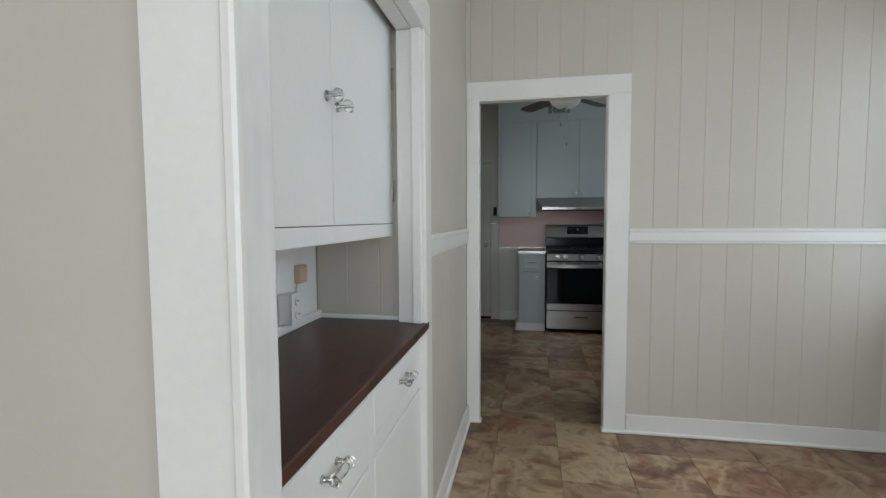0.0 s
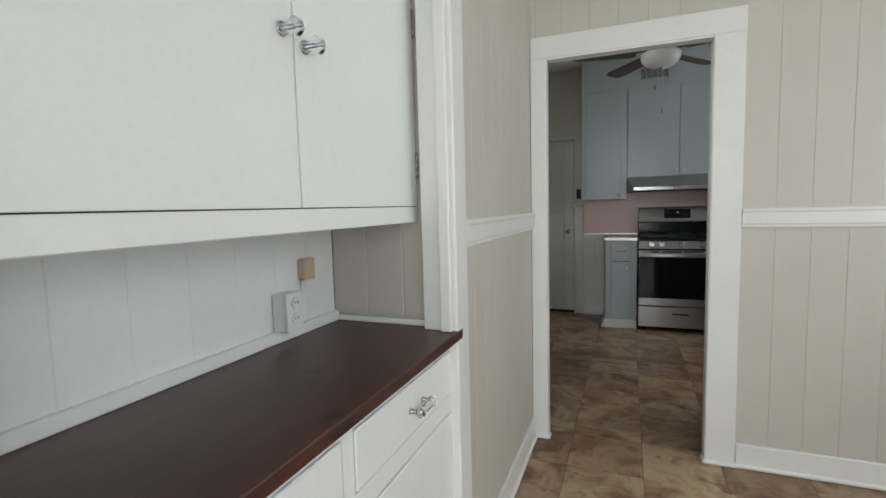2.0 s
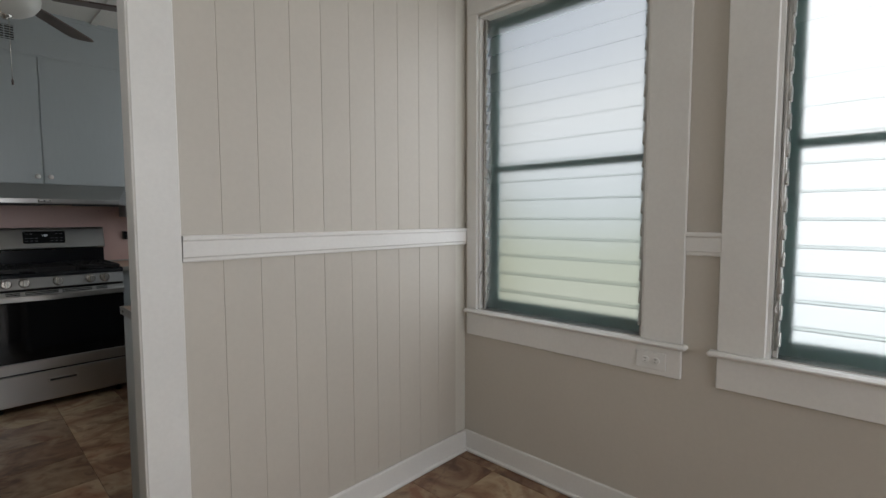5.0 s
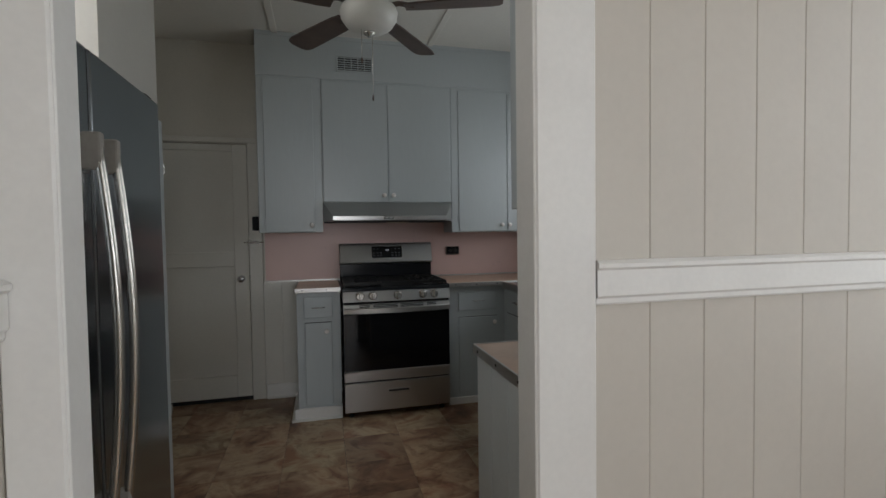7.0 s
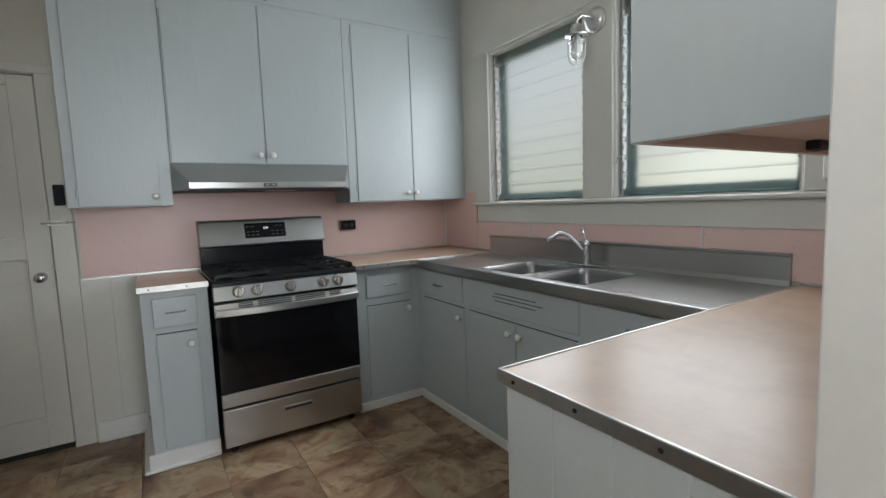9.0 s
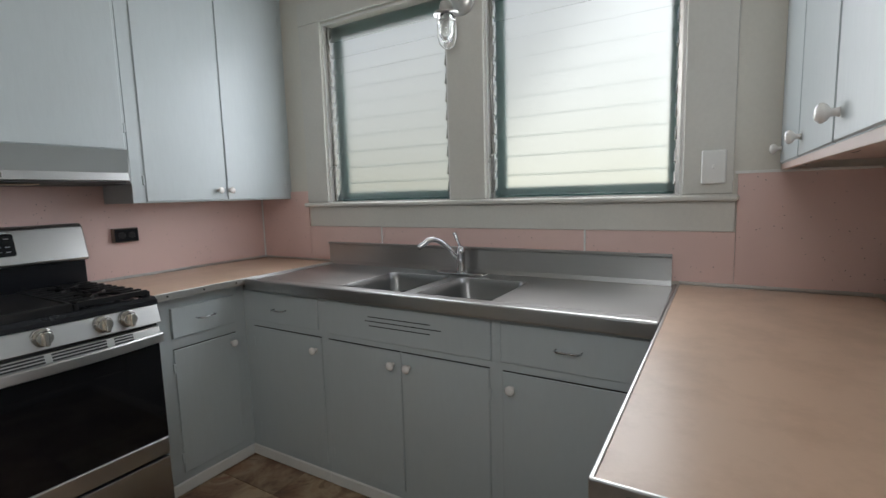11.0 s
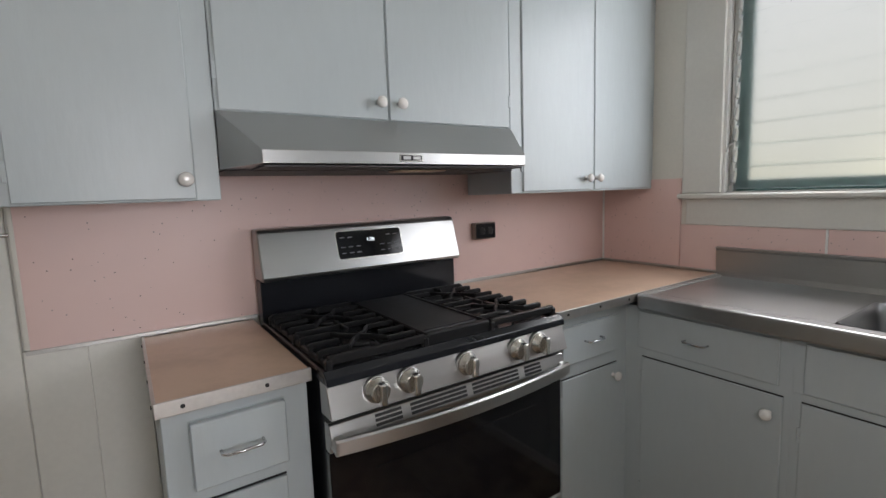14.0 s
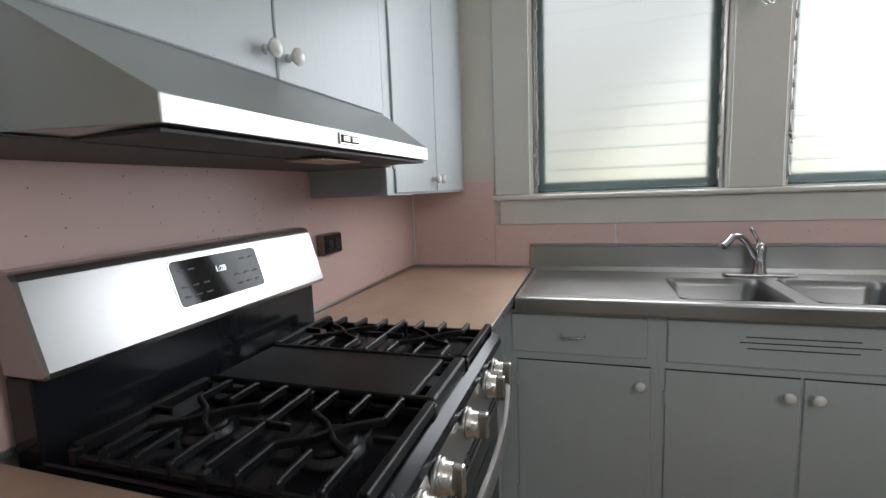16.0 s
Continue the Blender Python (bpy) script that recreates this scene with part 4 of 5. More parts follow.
part("backsplash", prism([(SX1, ST), (SX1 - 0.020, ST), (SX1 - 0.016, ST + 0.02), (SX1 - 0.016, 1.018), (SX1 - 0.024, 1.024), (SX1 - 0.024, 1.032), (SX1, 1.032)], "y", 3.727, 5.530), M_STEELX, s)
for ya, yb in BAS:
    # basin: open bowl with sloped, rounded sides
    b = bmesh.new()
    rings = []
    for inset, z in ((-0.004, ST + 0.001), (0.004, ST - 0.004), (0.012, ST - 0.03), (0.028, ST - 0.13), (0.045, ST - 0.155), (0.09, ST - 0.165)):
        ring = []
        rr = max(0.045 - inset * 0.2, 0.02)
        xa, xb, yc, yd = BX0 + inset, BX1 - inset, ya + inset, yb - inset
        for cx, cy, a0 in ((xb - rr, yd - rr, 0), (xa + rr, yd - rr, 90), (xa + rr, yc + rr, 180), (xb - rr, yc + rr, 270)):
            for k in range(5):
                a = radians(a0 + 22.5 * k)
                ring.append(b.verts.new((cx + rr * math.cos(a), cy + rr * math.sin(a), z)))
        rings.append(ring)
    for q, r_ in zip(rings, rings[1:]):
        for k in range(len(q)):
            b.faces.new((q[k], q[(k + 1) % len(q)], r_[(k + 1) % len(q)], r_[k]))
    b.faces.new(rings[-1])
    bmesh.ops.recalc_face_normals(b, faces=b.faces)
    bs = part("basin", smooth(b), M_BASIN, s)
    part("drain", lathe([(0.04, 0.0), (0.04, 0.003), (0.03, 0.002)], ((BX0 + BX1) / 2, (ya + yb) / 2, ST - 0.165), "z", 20), M_CHROME, bs)

fa = thing("faucet", (1.60, 4.62, 0.91), "single-lever chrome kitchen faucet on a long base plate", "faucet")
part("base_plate", box(1.575, 1.630, 4.495, 4.745, 0.9085, 0.920, 0.005, seg=2), M_CHROME, fa)
part("body", lathe([(0.026, 0.918), (0.024, 0.93), (0.021, 0.95), (0.020, 1.0), (0.022, 1.012), (0.021, 1.03), (0.012, 1.045)], (1.60, 4.62, 0), "z", 20), M_CHROME, fa)
pts = []
for i in range(17):
    u = i / 16
    pts.append((1.60 - 0.125 * u, 4.63 + 0.15 * u, 0.975 + 0.105 * math.sin(min(1, u * 1.25) * math.pi * 0.62) - 0.03 * max(0, u - 0.75) / 0.25))
part("spout", tube(pts, [0.013] * 15 + [0.0125, 0.0125], 12), M_CHROME, fa)
part("lever", tube([(1.60, 4.62, 1.035), (1.60, 4.632, 1.06), (1.602, 4.650, 1.095), (1.602, 4.655, 1.108)], [0.008, 0.006, 0.009, 0.007], 10), M_CHROME, fa)

# ---- upper cabinets on the north wall ----
FU = 5.85
soff = structure("soffit", box(-0.655, XE, FU, YN, 2.432, CEIL, 0), M_BLUE, "pale blue boxed soffit over the cabinets", "soffit")
part("crown_strip", box(-0.655, XE, FU - 0.006, FU, CEIL - 0.03, CEIL, 0.002), M_BLUE, soff)
u = thing("wall_cabinet", (-0.43, 6.0, 1.30), "tall single-door pale blue wall cabinet", "cabinet", "kitchen wall cabinets")
part("body", box(-0.655, -0.208, FU, YS - 0.002, 1.300, 2.431, 0.002), M_BLUE, u)
d = slab(u, "door", FU, -0.612, -0.262, 1.303, 2.415, "-y", 0.007)
knob(d, (-0.286, FU - 0.007, 1.352), "-y")
small_hinge(d, -0.614, FU, 2.33, "-y")
small_hinge(d, -0.614, FU, 1.37, "-y")
u = thing("wall_cabinet", (0.28, 6.0, 1.52), "wide two-door pale blue wall cabinet over the range hood", "cabinet", "kitchen wall cabinets")
part("body", box(-0.206, 0.784, FU, YS - 0.002, 1.522, 2.431, 0.002), M_BLUE, u)
for a0, a1, kx, hx in ((-0.200, 0.281, 0.249, -0.202), (0.283, 0.775, 0.320, 0.778)):
    d = slab(u, "door", FU, a0, a1, 1.524, 2.415, "-y", 0.007)
    knob(d, (kx, FU - 0.007, 1.575), "-y")
    small_hinge(d, hx, FU, 2.33, "-y")
    small_hinge(d, hx, FU, 1.62, "-y")
u = thing("wall_cabinet", (1.24, 6.0, 1.29), "two-door pale blue corner wall cabinet", "cabinet", "kitchen wall cabinets")
part("body", box(0.786, XE - 0.001, FU, YS - 0.002, 1.287, 2.431, 0.002), M_BLUE, u)
for a0, a1, kx, hx in ((0.842, 1.256, 1.205, 0.838), (1.258, 1.665, 1.270, 1.668)):
    d = slab(u, "door", FU, a0, a1, 1.292, 2.405, "-y", 0.007)
    knob(d, (kx, FU - 0.007, 1.342), "-y")
    small_hinge(d, hx, FU, 2.32, "-y")
    small_hinge(d, hx, FU, 1.39, "-y")

v = thing("vent_grille", (0.045, FU, 2.55), "painted wall vent with dark louvre slots", "vent")
part("backing", box(-0.078, 0.168, FU - 0.003, FU - 0.001, 2.500, 2.602, 0), M_DARK, v)
for y0, y1, z0, z1 in ((-0.090, 0.180, 2.488, 2.502), (-0.090, 0.180, 2.600, 2.614), (-0.090, -0.078, 2.488, 2.614), (0.168, 0.180, 2.488, 2.614)):
    part("frame", box(y0, y1, FU - 0.008, FU - 0.001, z0, z1, 0.002), M_BLUE, v)
for i in range(6):
    part("slat", box(-0.078, 0.168, FU - 0.007, FU - 0.003, 2.508 + i * 0.0165, 2.514 + i * 0.0165, 0.001), M_BLUE, v)
for i in range(4):
    x = -0.078 + 0.246 * (i + 1) / 5
    part("divider", box(x - 0.003, x + 0.003, FU - 0.0075, FU - 0.003, 2.50, 2.602, 0.001), M_BLUE, v)

# cabinet over the peninsula
M_UNDER = paint("dusty_pink_paint", (0.58, 0.44, 0.385), 0.5, 0.04, 0.05, 2, 24)
u = thing("wall_cabinet", (0.98, 3.26, 1.34), "pale blue wall cabinet hung over the peninsula", "cabinet", "kitchen wall cabinets")
part("body", box(0.2835, XE - 0.001, 3.09, 3.395, 1.375, CEIL - 0.001, 0), M_BLUE, u)
part("side", box(0.266, 0.283, 3.09, 3.396, 1.341, CEIL - 0.001, 0.002), M_BLUE, u)
part("bottom", box(0.284, XE - 0.003, 3.092, 3.377, 1.366, 1.3745, 0), M_UNDER, u, "pink painted underside")
part("front_skirt", box(0.284, XE - 0.003, 3.377, 3.395, 1.341, 1.3745, 0.001), M_UNDER, u, "pink painted skirt")
for xa, xb in ((0.30, 0.76), (0.77, 1.22), (1.23, 1.67)):
    d = slab(u, "door", 3.395, xa, xb, 1.36, 2.42, "+y")
    knob(d, (xb - 0.04, 3.401, 1.41), "+y")
for x in (0.83, 1.45):
    part("catch", box(x - 0.025, x + 0.025, 3.352, 3.377, 1.346, 1.366, 0.003), M_DARK, u, "small dark metal catch")

# ---- gas range ----
RX0, RX1, RF, RB = -0.092, 0.662, 5.506, 6.105
rg = thing("gas_range", (0.285, 5.8, 0), "stainless steel five-burner gas range with black cooktop", "range")
part("body", box(RX0 + 0.004, RX1 - 0.004, RF + 0.02, RB, 0.04, 0.892, 0.003), M_BLACK, rg)
for x in (RX0 + 0.05, RX1 - 0.05):
    for y in (RF + 0.06, RB - 0.05):
        part("foot", lathe([(0.018, 0.0), (0.018, 0.012), (0.010, 0.014), (0.010, 0.042)], (x, y, 0), "z", 12), M_DARK, rg)
part("storage_drawer", box(RX0 + 0.002, RX1 - 0.002, RF - 0.004, RF + 0.02, 0.046, 0.247, 0.005, seg=2), M_STEEL, rg)
pl = part("drawer_pull", box(0.205, 0.368, RF - 0.009, RF - 0.004, 0.168, 0.196, 0.004), M_STEEL, rg)
part("recess", box(0.214, 0.359, RF - 0.0105, RF - 0.008, 0.175, 0.189, 0.001), M_DARK, pl)
od = part("oven_door", box(RX0 + 0.002, RX1 - 0.002, RF - 0.006, RF + 0.02, 0.258, 0.330, 0.004), M_STEEL, rg, "stainless oven door with black glass")
part("glass", box(RX0 + 0.002, RX1 - 0.002, RF - 0.005, RF + 0.018, 0.331, 0.730, 0.003), M_GLASSB, od, "black oven glass")
part("window", box(0.02, 0.55, RF - 0.0065, RF - 0.004, 0.40, 0.66, 0.001), M_GLASSB, od)
part("top_rail", prism([(RF + 0.018, 0.731), (RF - 0.008, 0.731), (RF - 0.010, 0.748), (RF - 0.022, 0.756), (RF - 0.022, 0.762), (RF - 0.011, 0.798), (RF + 0.018, 0.798)], "x", RX0 + 0.002, RX1 - 0.002, bev=0.0015), M_STEEL, od)
# bowed bar handle
b = bmesh.new()
N = 18
rows = []
for i in range(N + 1):
    u = -1 + 2 * i / N
    x = 0.285 + u * 0.372
    y = RF - 0.036 - 0.032 * (1 - u * u)
    ring = []
    for dy, dz in ((-0.008, 0.014), (-0.005, 0.019), (0.004, 0.019), (0.007, 0.014), (0.007, -0.016), (0.0, -0.020), (-0.008, -0.016)):
        ring.append(b.verts.new((x, y + dy, 0.757 + dz)))
    rows.append(ring)
for q, r_ in zip(rows, rows[1:]):
    for k in range(7):
        f = b.faces.new((q[k], q[(k + 1) % 7], r_[(k + 1) % 7], r_[k]))
b.faces.new(rows[0])
b.faces.new(rows[-1])
bmesh.ops.recalc_face_normals(b, faces=b.faces)
hd = part("handle", b, M_STEEL, od, "bowed stainless bar handle")
for x in (RX0 + 0.018, RX1 - 0.018):
    part("bracket", box(x - 0.014, x + 0.014, RF - 0.045, RF - 0.006, 0.740, 0.774, 0.004), M_STEEL, hd)
# slots over the handle
for xa, xb in ((0.02, 0.09), (0.115, 0.285), (0.305, 0.47), (0.495, 0.56)):
    for k in (0.22, 0.5, 0.78):
        y, z = RF - 0.022 + 0.011 * k, 0.762 + 0.036 * k
        part("vent_slot", prism([(y + 0.001, z - 0.0034), (y - 0.0022, z - 0.0032), (y - 0.0001, z + 0.0032), (y + 0.003, z + 0.0030)], "x", xa, xb), M_DARK, od)
part("gap", box(RX0 + 0.004, RX1 - 0.004, RF + 0.002, RF + 0.022, 0.797, 0.815, 0), M_DARK, rg)
# slanted control panel
cp = part("control_panel", prism([(RF - 0.032, 0.816), (RF + 0.03, 0.814), (RF + 0.03, 0.889), (RF + 0.004, 0.889), (RF - 0.011, 0.887)], "x", RX0 + 0.001, RX1 - 0.001, bev=0.002), M_STEEL, rg, "stainless control panel")
for x in (0.024, 0.112, 0.284, 0.462, 0.545):
    k = part("knob", lathe([(0.030, -0.002), (0.030, -0.008), (0.025, -0.010), (0.0245, -0.024), (0.022, -0.027)], (x, RF - 0.021, 0.856), "y", 28), M_NICKEL, cp, "ribbed satin metal burner knob")
    part("grip", box(x - 0.0085, x + 0.0085, RF - 0.064, RF - 0.043, 0.831, 0.881, 0.004, seg=2), M_NICKEL, k)
    part("skirt", lathe([(0.0325, 0.004), (0.0325, -0.002), (0.031, -0.003)], (x, RF - 0.021, 0.856), "y", 28), M_STEEL, k)
ct = part("cooktop", box(RX0, RX1, RF - 0.006, RB - 0.045, 0.889, 0.910, 0.005, seg=2), M_BLACK, rg, "glossy black enamel cooktop")
part("front_trim", prism([(RF - 0.020, 0.889), (RF + 0.03, 0.889), (RF + 0.03, 0.919), (RF + 0.002, 0.919), (RF - 0.017, 0.906)], "x", RX0 + 0.001, RX1 - 0.001, bev=0.0015), M_BLACK, ct)
for y0, y1, x0, x1 in ((RF + 0.02, RB - 0.06, RX0 + 0.002, RX0 + 0.018), (RF + 0.02, RB - 0.06, RX1 - 0.018, RX1 - 0.002)):
    part("rim", box(x0, x1, y0, y1, 0.908, 0.917, 0.003), M_BLACK, ct)


def burner(x, y, r):
    k = part("burner", lathe([(r * 1.15, 0.910), (r * 1.15, 0.916), (r * 0.95, 0.922), (r * 0.9, 0.926)], (x, y, 0), "z", 24), M_BURN, ct)
    part("cap", lathe([(r, 0.926), (r, 0.932), (r * 0.85, 0.935)], (x, y, 0), "z", 24), M_IRON, k, "black burner cap")


GZ = 0.948
GY0, GY1 = RF + 0.010, RB - 0.115


def bar(b, p, q, w=0.008, z0=None, z1=None):
    """Flat cast bar between two plan points."""
    (xa, ya), (xb, yb) = p, q
    d = Vector((xb - xa, yb - ya, 0)).normalized()
    nrm = Vector((-d.y, d.x, 0)) * w / 2
    z0, z1 = GZ - 0.014 if z0 is None else z0, GZ if z1 is None else z1
    pts = [(xa + nrm.x, ya + nrm.y), (xb + nrm.x, yb + nrm.y), (xb - nrm.x, yb - nrm.y), (xa - nrm.x, ya - nrm.y)]
    return prism(pts, "z", z0, z1, b, 0.002)


def grate(x0, x1):
    """Continuous cast grate over two burners: side fingers, crossed arms over each burner."""
    b = None
    xm, w = (x0 + x1) / 2, x1 - x0
    h = (GY1 - GY0) / 2
    for y in (GY0, GY1):
        b = bar(b, (x0, y), (x1, y), 0.015, GZ - 0.020)
    for x in (x0, x1):
        b = bar(b, (x, GY0), (x, GY1), 0.010, GZ - 0.030, GZ - 0.018)
    b = bar(b, (x0, GY0 + h), (x1, GY0 + h))
    for yc in (GY0 + h / 2, GY0 + 1.5 * h):
        for s in (-1, 1):
            xs = x0 if s < 0 else x1
            b = bar(b, (xs, yc), (xs - s * 0.29 * w, yc))
            b = bar(b, (xm, yc + s * h / 2), (xm, yc + s * (h / 2 - 0.048)))
            for q in (-1, 1):
                b = bar(b, (xs, yc + q * 0.064), (xm + s * 0.052, yc + q * 0.064))
                b = bar(b, (xm + s * 0.053, yc + q * 0.065), (xm + s * 0.022, yc + q * 0.018))
                b = bar(b, (xm + s * 0.023, yc + q * 0.019), (xm - s * 0.002, yc))
    for x in (x0, x1):
        for y in (GY0, GY0 + h, GY1):
            b = box(x - 0.008, x + 0.008, y - 0.009, y + 0.009, 0.910, GZ - 0.006, 0.003, b)
        for yc in (GY0 + h / 2, GY0 + 1.5 * h):
            for q in (-0.064, 0, 0.064):
                b = box(x - 0.006, x + 0.006, yc + q - 0.0045, yc + q + 0.0045, GZ - 0.028, GZ - 0.002, 0.002, b)
    return part("grate", b, M_IRON, ct, "black cast-iron grate")


for xa, xb in ((-0.075, 0.178), (0.396, 0.638)):
    grate(xa, xb)
    for y, r in ((GY0 + 0.12, 0.045), (GY1 - 0.12, 0.036)):
        burner((xa + xb) / 2, y, r)
gr = part("griddle", box(0.190, 0.384, GY0 + 0.040, GY1, 0.930, 0.944, 0.006, seg=2), M_IRON, ct, "flat black griddle plate")
part("griddle_rim", box(0.184, 0.390, GY0 - 0.004, GY0 + 0.02, 0.912, GZ, 0.004), M_IRON, gr)
part("griddle_rim", box(0.184, 0.195, GY0, GY1, 0.936, GZ, 0.003), M_IRON, gr)
part("griddle_rim", box(0.379, 0.390, GY0, GY1, 0.936, GZ, 0.003), M_IRON, gr)
burner(0.285, GY0 + 0.03, 0.028)
# backguard
bg = part("backguard", prism([(6.016, 1.044), (6.008, 1.052), (6.050, 1.196), (6.060, 1.206), (6.108, 1.206), (6.108, 1.044)], "x", RX0 + 0.004, RX1 - 0.004, bev=0.005), M_STEEL, rg, "stainless backguard")
part("lower_back", box(RX0 + 0.006, RX1 - 0.006, 6.050, 6.108, 0.895, 1.043, 0.003), M_BLACK, bg)


def face_y(z):
    """Depth of the leaning backguard face at a height."""
    return 6.008 + (z - 1.052) * 0.2917


def rounded(x0, x1, z0, z1, r, n=5):
    pts = []
    for cx, cz, a0 in ((x1 - r, z1 - r, 0), (x0 + r, z1 - r, 90), (x0 + r, z0 + r, 180), (x1 - r, z0 + r, 270)):
        for k in range(n):
            a = radians(a0 + 90 * k / (n - 1))
            pts.append((cx + r * math.cos(a), cz + r * math.sin(a)))
    return pts


def face_panel(x0, x1, z0, z1, r, lift):
    """Round-cornered plate lying on the leaning face."""
    b = bmesh.new()
    ring = rounded(x0, x1, z0, z1, r)
    front = [b.verts.new((x, face_y(z) - lift, z)) for x, z in ring]
    rear = [b.verts.new((x, face_y(z) + 0.002, z)) for x, z in ring]
    b.faces.new(front)
    b.faces.new(rear)
    for i in range(len(ring)):
        k = (i + 1) % len(ring)
        b.faces.new((front[i], front[k], rear[k], rear[i]))
    bmesh.ops.recalc_face_normals(b, faces=b.faces)
    return b


bz = part("bezel", face_panel(0.162, 0.412, 1.087, 1.183, 0.012, 0.0012), M_NICKEL, bg, "pale metal display surround")
dp = part("display", face_panel(0.165, 0.409, 1.090, 1.180, 0.010, 0.0022), M_GLASSB, bg, "black control display")
M_LED = bpy.data.materials.new("lit_digits")
M_LED.use_nodes = True
M_LED.node_tree.nodes["Principled BSDF"].inputs["Emission Color"].default_value = (0.85, 0.95, 1, 1)
M_LED.node_tree.nodes["Principled BSDF"].inputs["Emission Strength"].default_value = 0.5


def lettering(name, words, size, m, material, parent):
    cu = bpy.data.curves.new(name, "FONT")
    cu.body, cu.size, cu.align_x, cu.align_y, cu.extrude = words, size, "CENTER", "CENTER", 0.0003
    tmp = bpy.data.objects.new(name, cu)
    me = bpy.data.meshes.new_from_object(tmp)
    bpy.data.objects.remove(tmp)
    me.transform(m)
    me.materials.append(material)
    return part(name, me, None, parent)


lettering("clock_digits", "1:28", 0.018, pose(0.288, face_y(1.148) - 0.0026, 1.148, 73.7, 0, 0), M_LED, dp)
M_PALE = paint("pale_print", (0.16, 0.165, 0.18), 0.5)
for i, x in enumerate((0.184, 0.212, 0.240, 0.330, 0.358, 0.386)):
    for z in (1.108, 1.128, 1.160):
        if (i in (2, 3)) and z > 1.14:
            continue
        part("button_mark", box(x - 0.008, x + 0.008, face_y(z) - 0.0028, face_y(z), z - 0.0016, z + 0.0016, 0), M_PALE, dp)

# ---- range hood ----
hood = thing("range_hood", (0.285, 5.9, 1.376), "stainless under-cabinet range hood with mitred corners", "hood")
HX0, HX1, LX0, LX1, LY, HZ0, HZ1 = -0.206, 0.780, -0.140, 0.700, 5.686, 1.376, 1.522
b = bmesh.new()
v0 = [b.verts.new(p) for p in ((HX0, FU - 0.010, HZ1), (HX1, FU - 0.010, HZ1), (LX1, LY, 1.414), (LX0, LY, 1.414), (LX1, LY, HZ0 + 0.006), (LX0, LY, HZ0 + 0.006), (HX0, FU - 0.010, HZ0), (HX1, FU - 0.010, HZ0), (HX0, YS - 0.004, HZ0), (HX1, YS - 0.004, HZ0), (HX0, YS - 0.004, HZ1), (HX1, YS - 0.004, HZ1))]
for q in ((0, 1, 2, 3), (3, 2, 4, 5), (0, 3, 5, 6), (1, 7, 4, 2), (0, 6, 8, 10), (1, 11, 9, 7), (0, 10, 11, 1), (10, 8, 9, 11), (6, 5, 4, 7), (6, 7, 9, 8)):
    b.faces.new([v0[i] for i in q])
bmesh.ops.recalc_face_normals(b, faces=b.faces)
bmesh.ops.bevel(b, geom=b.edges[:], offset=0.0012, segments=1, affect="EDGES", profile=0.5)
part("shell", b, M_STEEL, hood)
part("underside", box(HX0 + 0.006, HX1 - 0.006, FU - 0.02, YS - 0.006, HZ0 - 0.004, HZ0 - 0.0005, 0.001), M_FILTER, hood, "dark filter panel")
part("front_pan", box(LX0 + 0.006, LX1 - 0.006, LY + 0.010, FU - 0.02, HZ0 - 0.002, HZ0 + 0.003, 0.001), M_FILTER, hood, "dark filter panel")
part("lamp_lens", box(0.26, 0.42, LY + 0.06, LY + 0.14, HZ0 - 0.010, HZ0 - 0.006, 0.002), M_TANP, hood)
sw = part("switch_plate", box(0.224, 0.298, LY - 0.003, LY, 1.389, 1.409, 0.001), M_NICKEL, hood)
part("recess", box(0.228, 0.294, LY - 0.004, LY - 0.0025, 1.392, 1.406, 0), M_DARK, sw)
for x in (0.245, 0.277):
    part("rocker", box(x - 0.012, x + 0.012, LY - 0.006, LY - 0.003, 1.394, 1.404, 0.001), M_STEEL, sw)

# outlet and wall details over the counter
ob = thing("range_outlet", (0.87, YS, 1.16), "black duplex outlet with brown plate on the pink panel", "outlet")
part("box", box(0.800, 0.914, YS - 0.028, YS - 0.0005, 1.098, 1.168, 0.003), M_BROWN, ob, "brown surface box")
part("plate", box(0.804, 0.910, YS - 0.032, YS - 0.028, 1.102, 1.164, 0.002), M_BLACK, ob)
for x in (0.835, 0.879):
    sk = part("socket", lathe([(0.016, 0.0), (0.016, -0.002), (0.014, -0.003)], (x, YS - 0.032, 1.133), "y", 16), M_IRON, ob)
    for k in (-0.006, 0.006):
        part("slot", box(x - 0.004, x + 0.004, YS - 0.0362, YS - 0.0348, 1.133 + k - 0.001, 1.133 + k + 0.001, 0), M_DARK, sk)

# ---- kitchen door ----
dr = structure("door_1", box(-1.555, -0.768, YN + 0.012, YN + 0.045, 0.03, 1.98, 0.002), M_DOORW, "closed cream two-panel door", "door")
FD = YN + 0.012
for x0, x1, z0, z1 in ((-0.875, -0.768, 0.03, 1.98), (-1.555, -1.448, 0.03, 1.98), (-1.448, -0.875, 1.927, 1.98), (-1.448, -0.875, 1.045, 1.16), (-1.448, -0.875, 0.03, 0.20)):
    part("rail", box(x0, x1, FD - 0.016, FD, z0, z1, 0.004), M_DOORW, dr)
part("doorknob", lathe([(0.026, 0.0), (0.026, -0.004), (0.010, -0.010), (0.010, -0.030), (0.022, -0.040), (0.026, -0.052), (0.020, -0.062), (0.006, -0.065)], (-0.825, FD - 0.016, 0.95), "y", 20), M_CHROME, dr, "round metal doorknob")
part("latch_plate", box(-0.772, -0.762, FD - 0.012, FD - 0.002, 0.92, 0.98, 0.001), M_DARK, dr)
part("sweep", box(-1.555, -0.768, YN + 0.004, YN + 0.05, 0.0, 0.03, 0), M_DARK, dr)
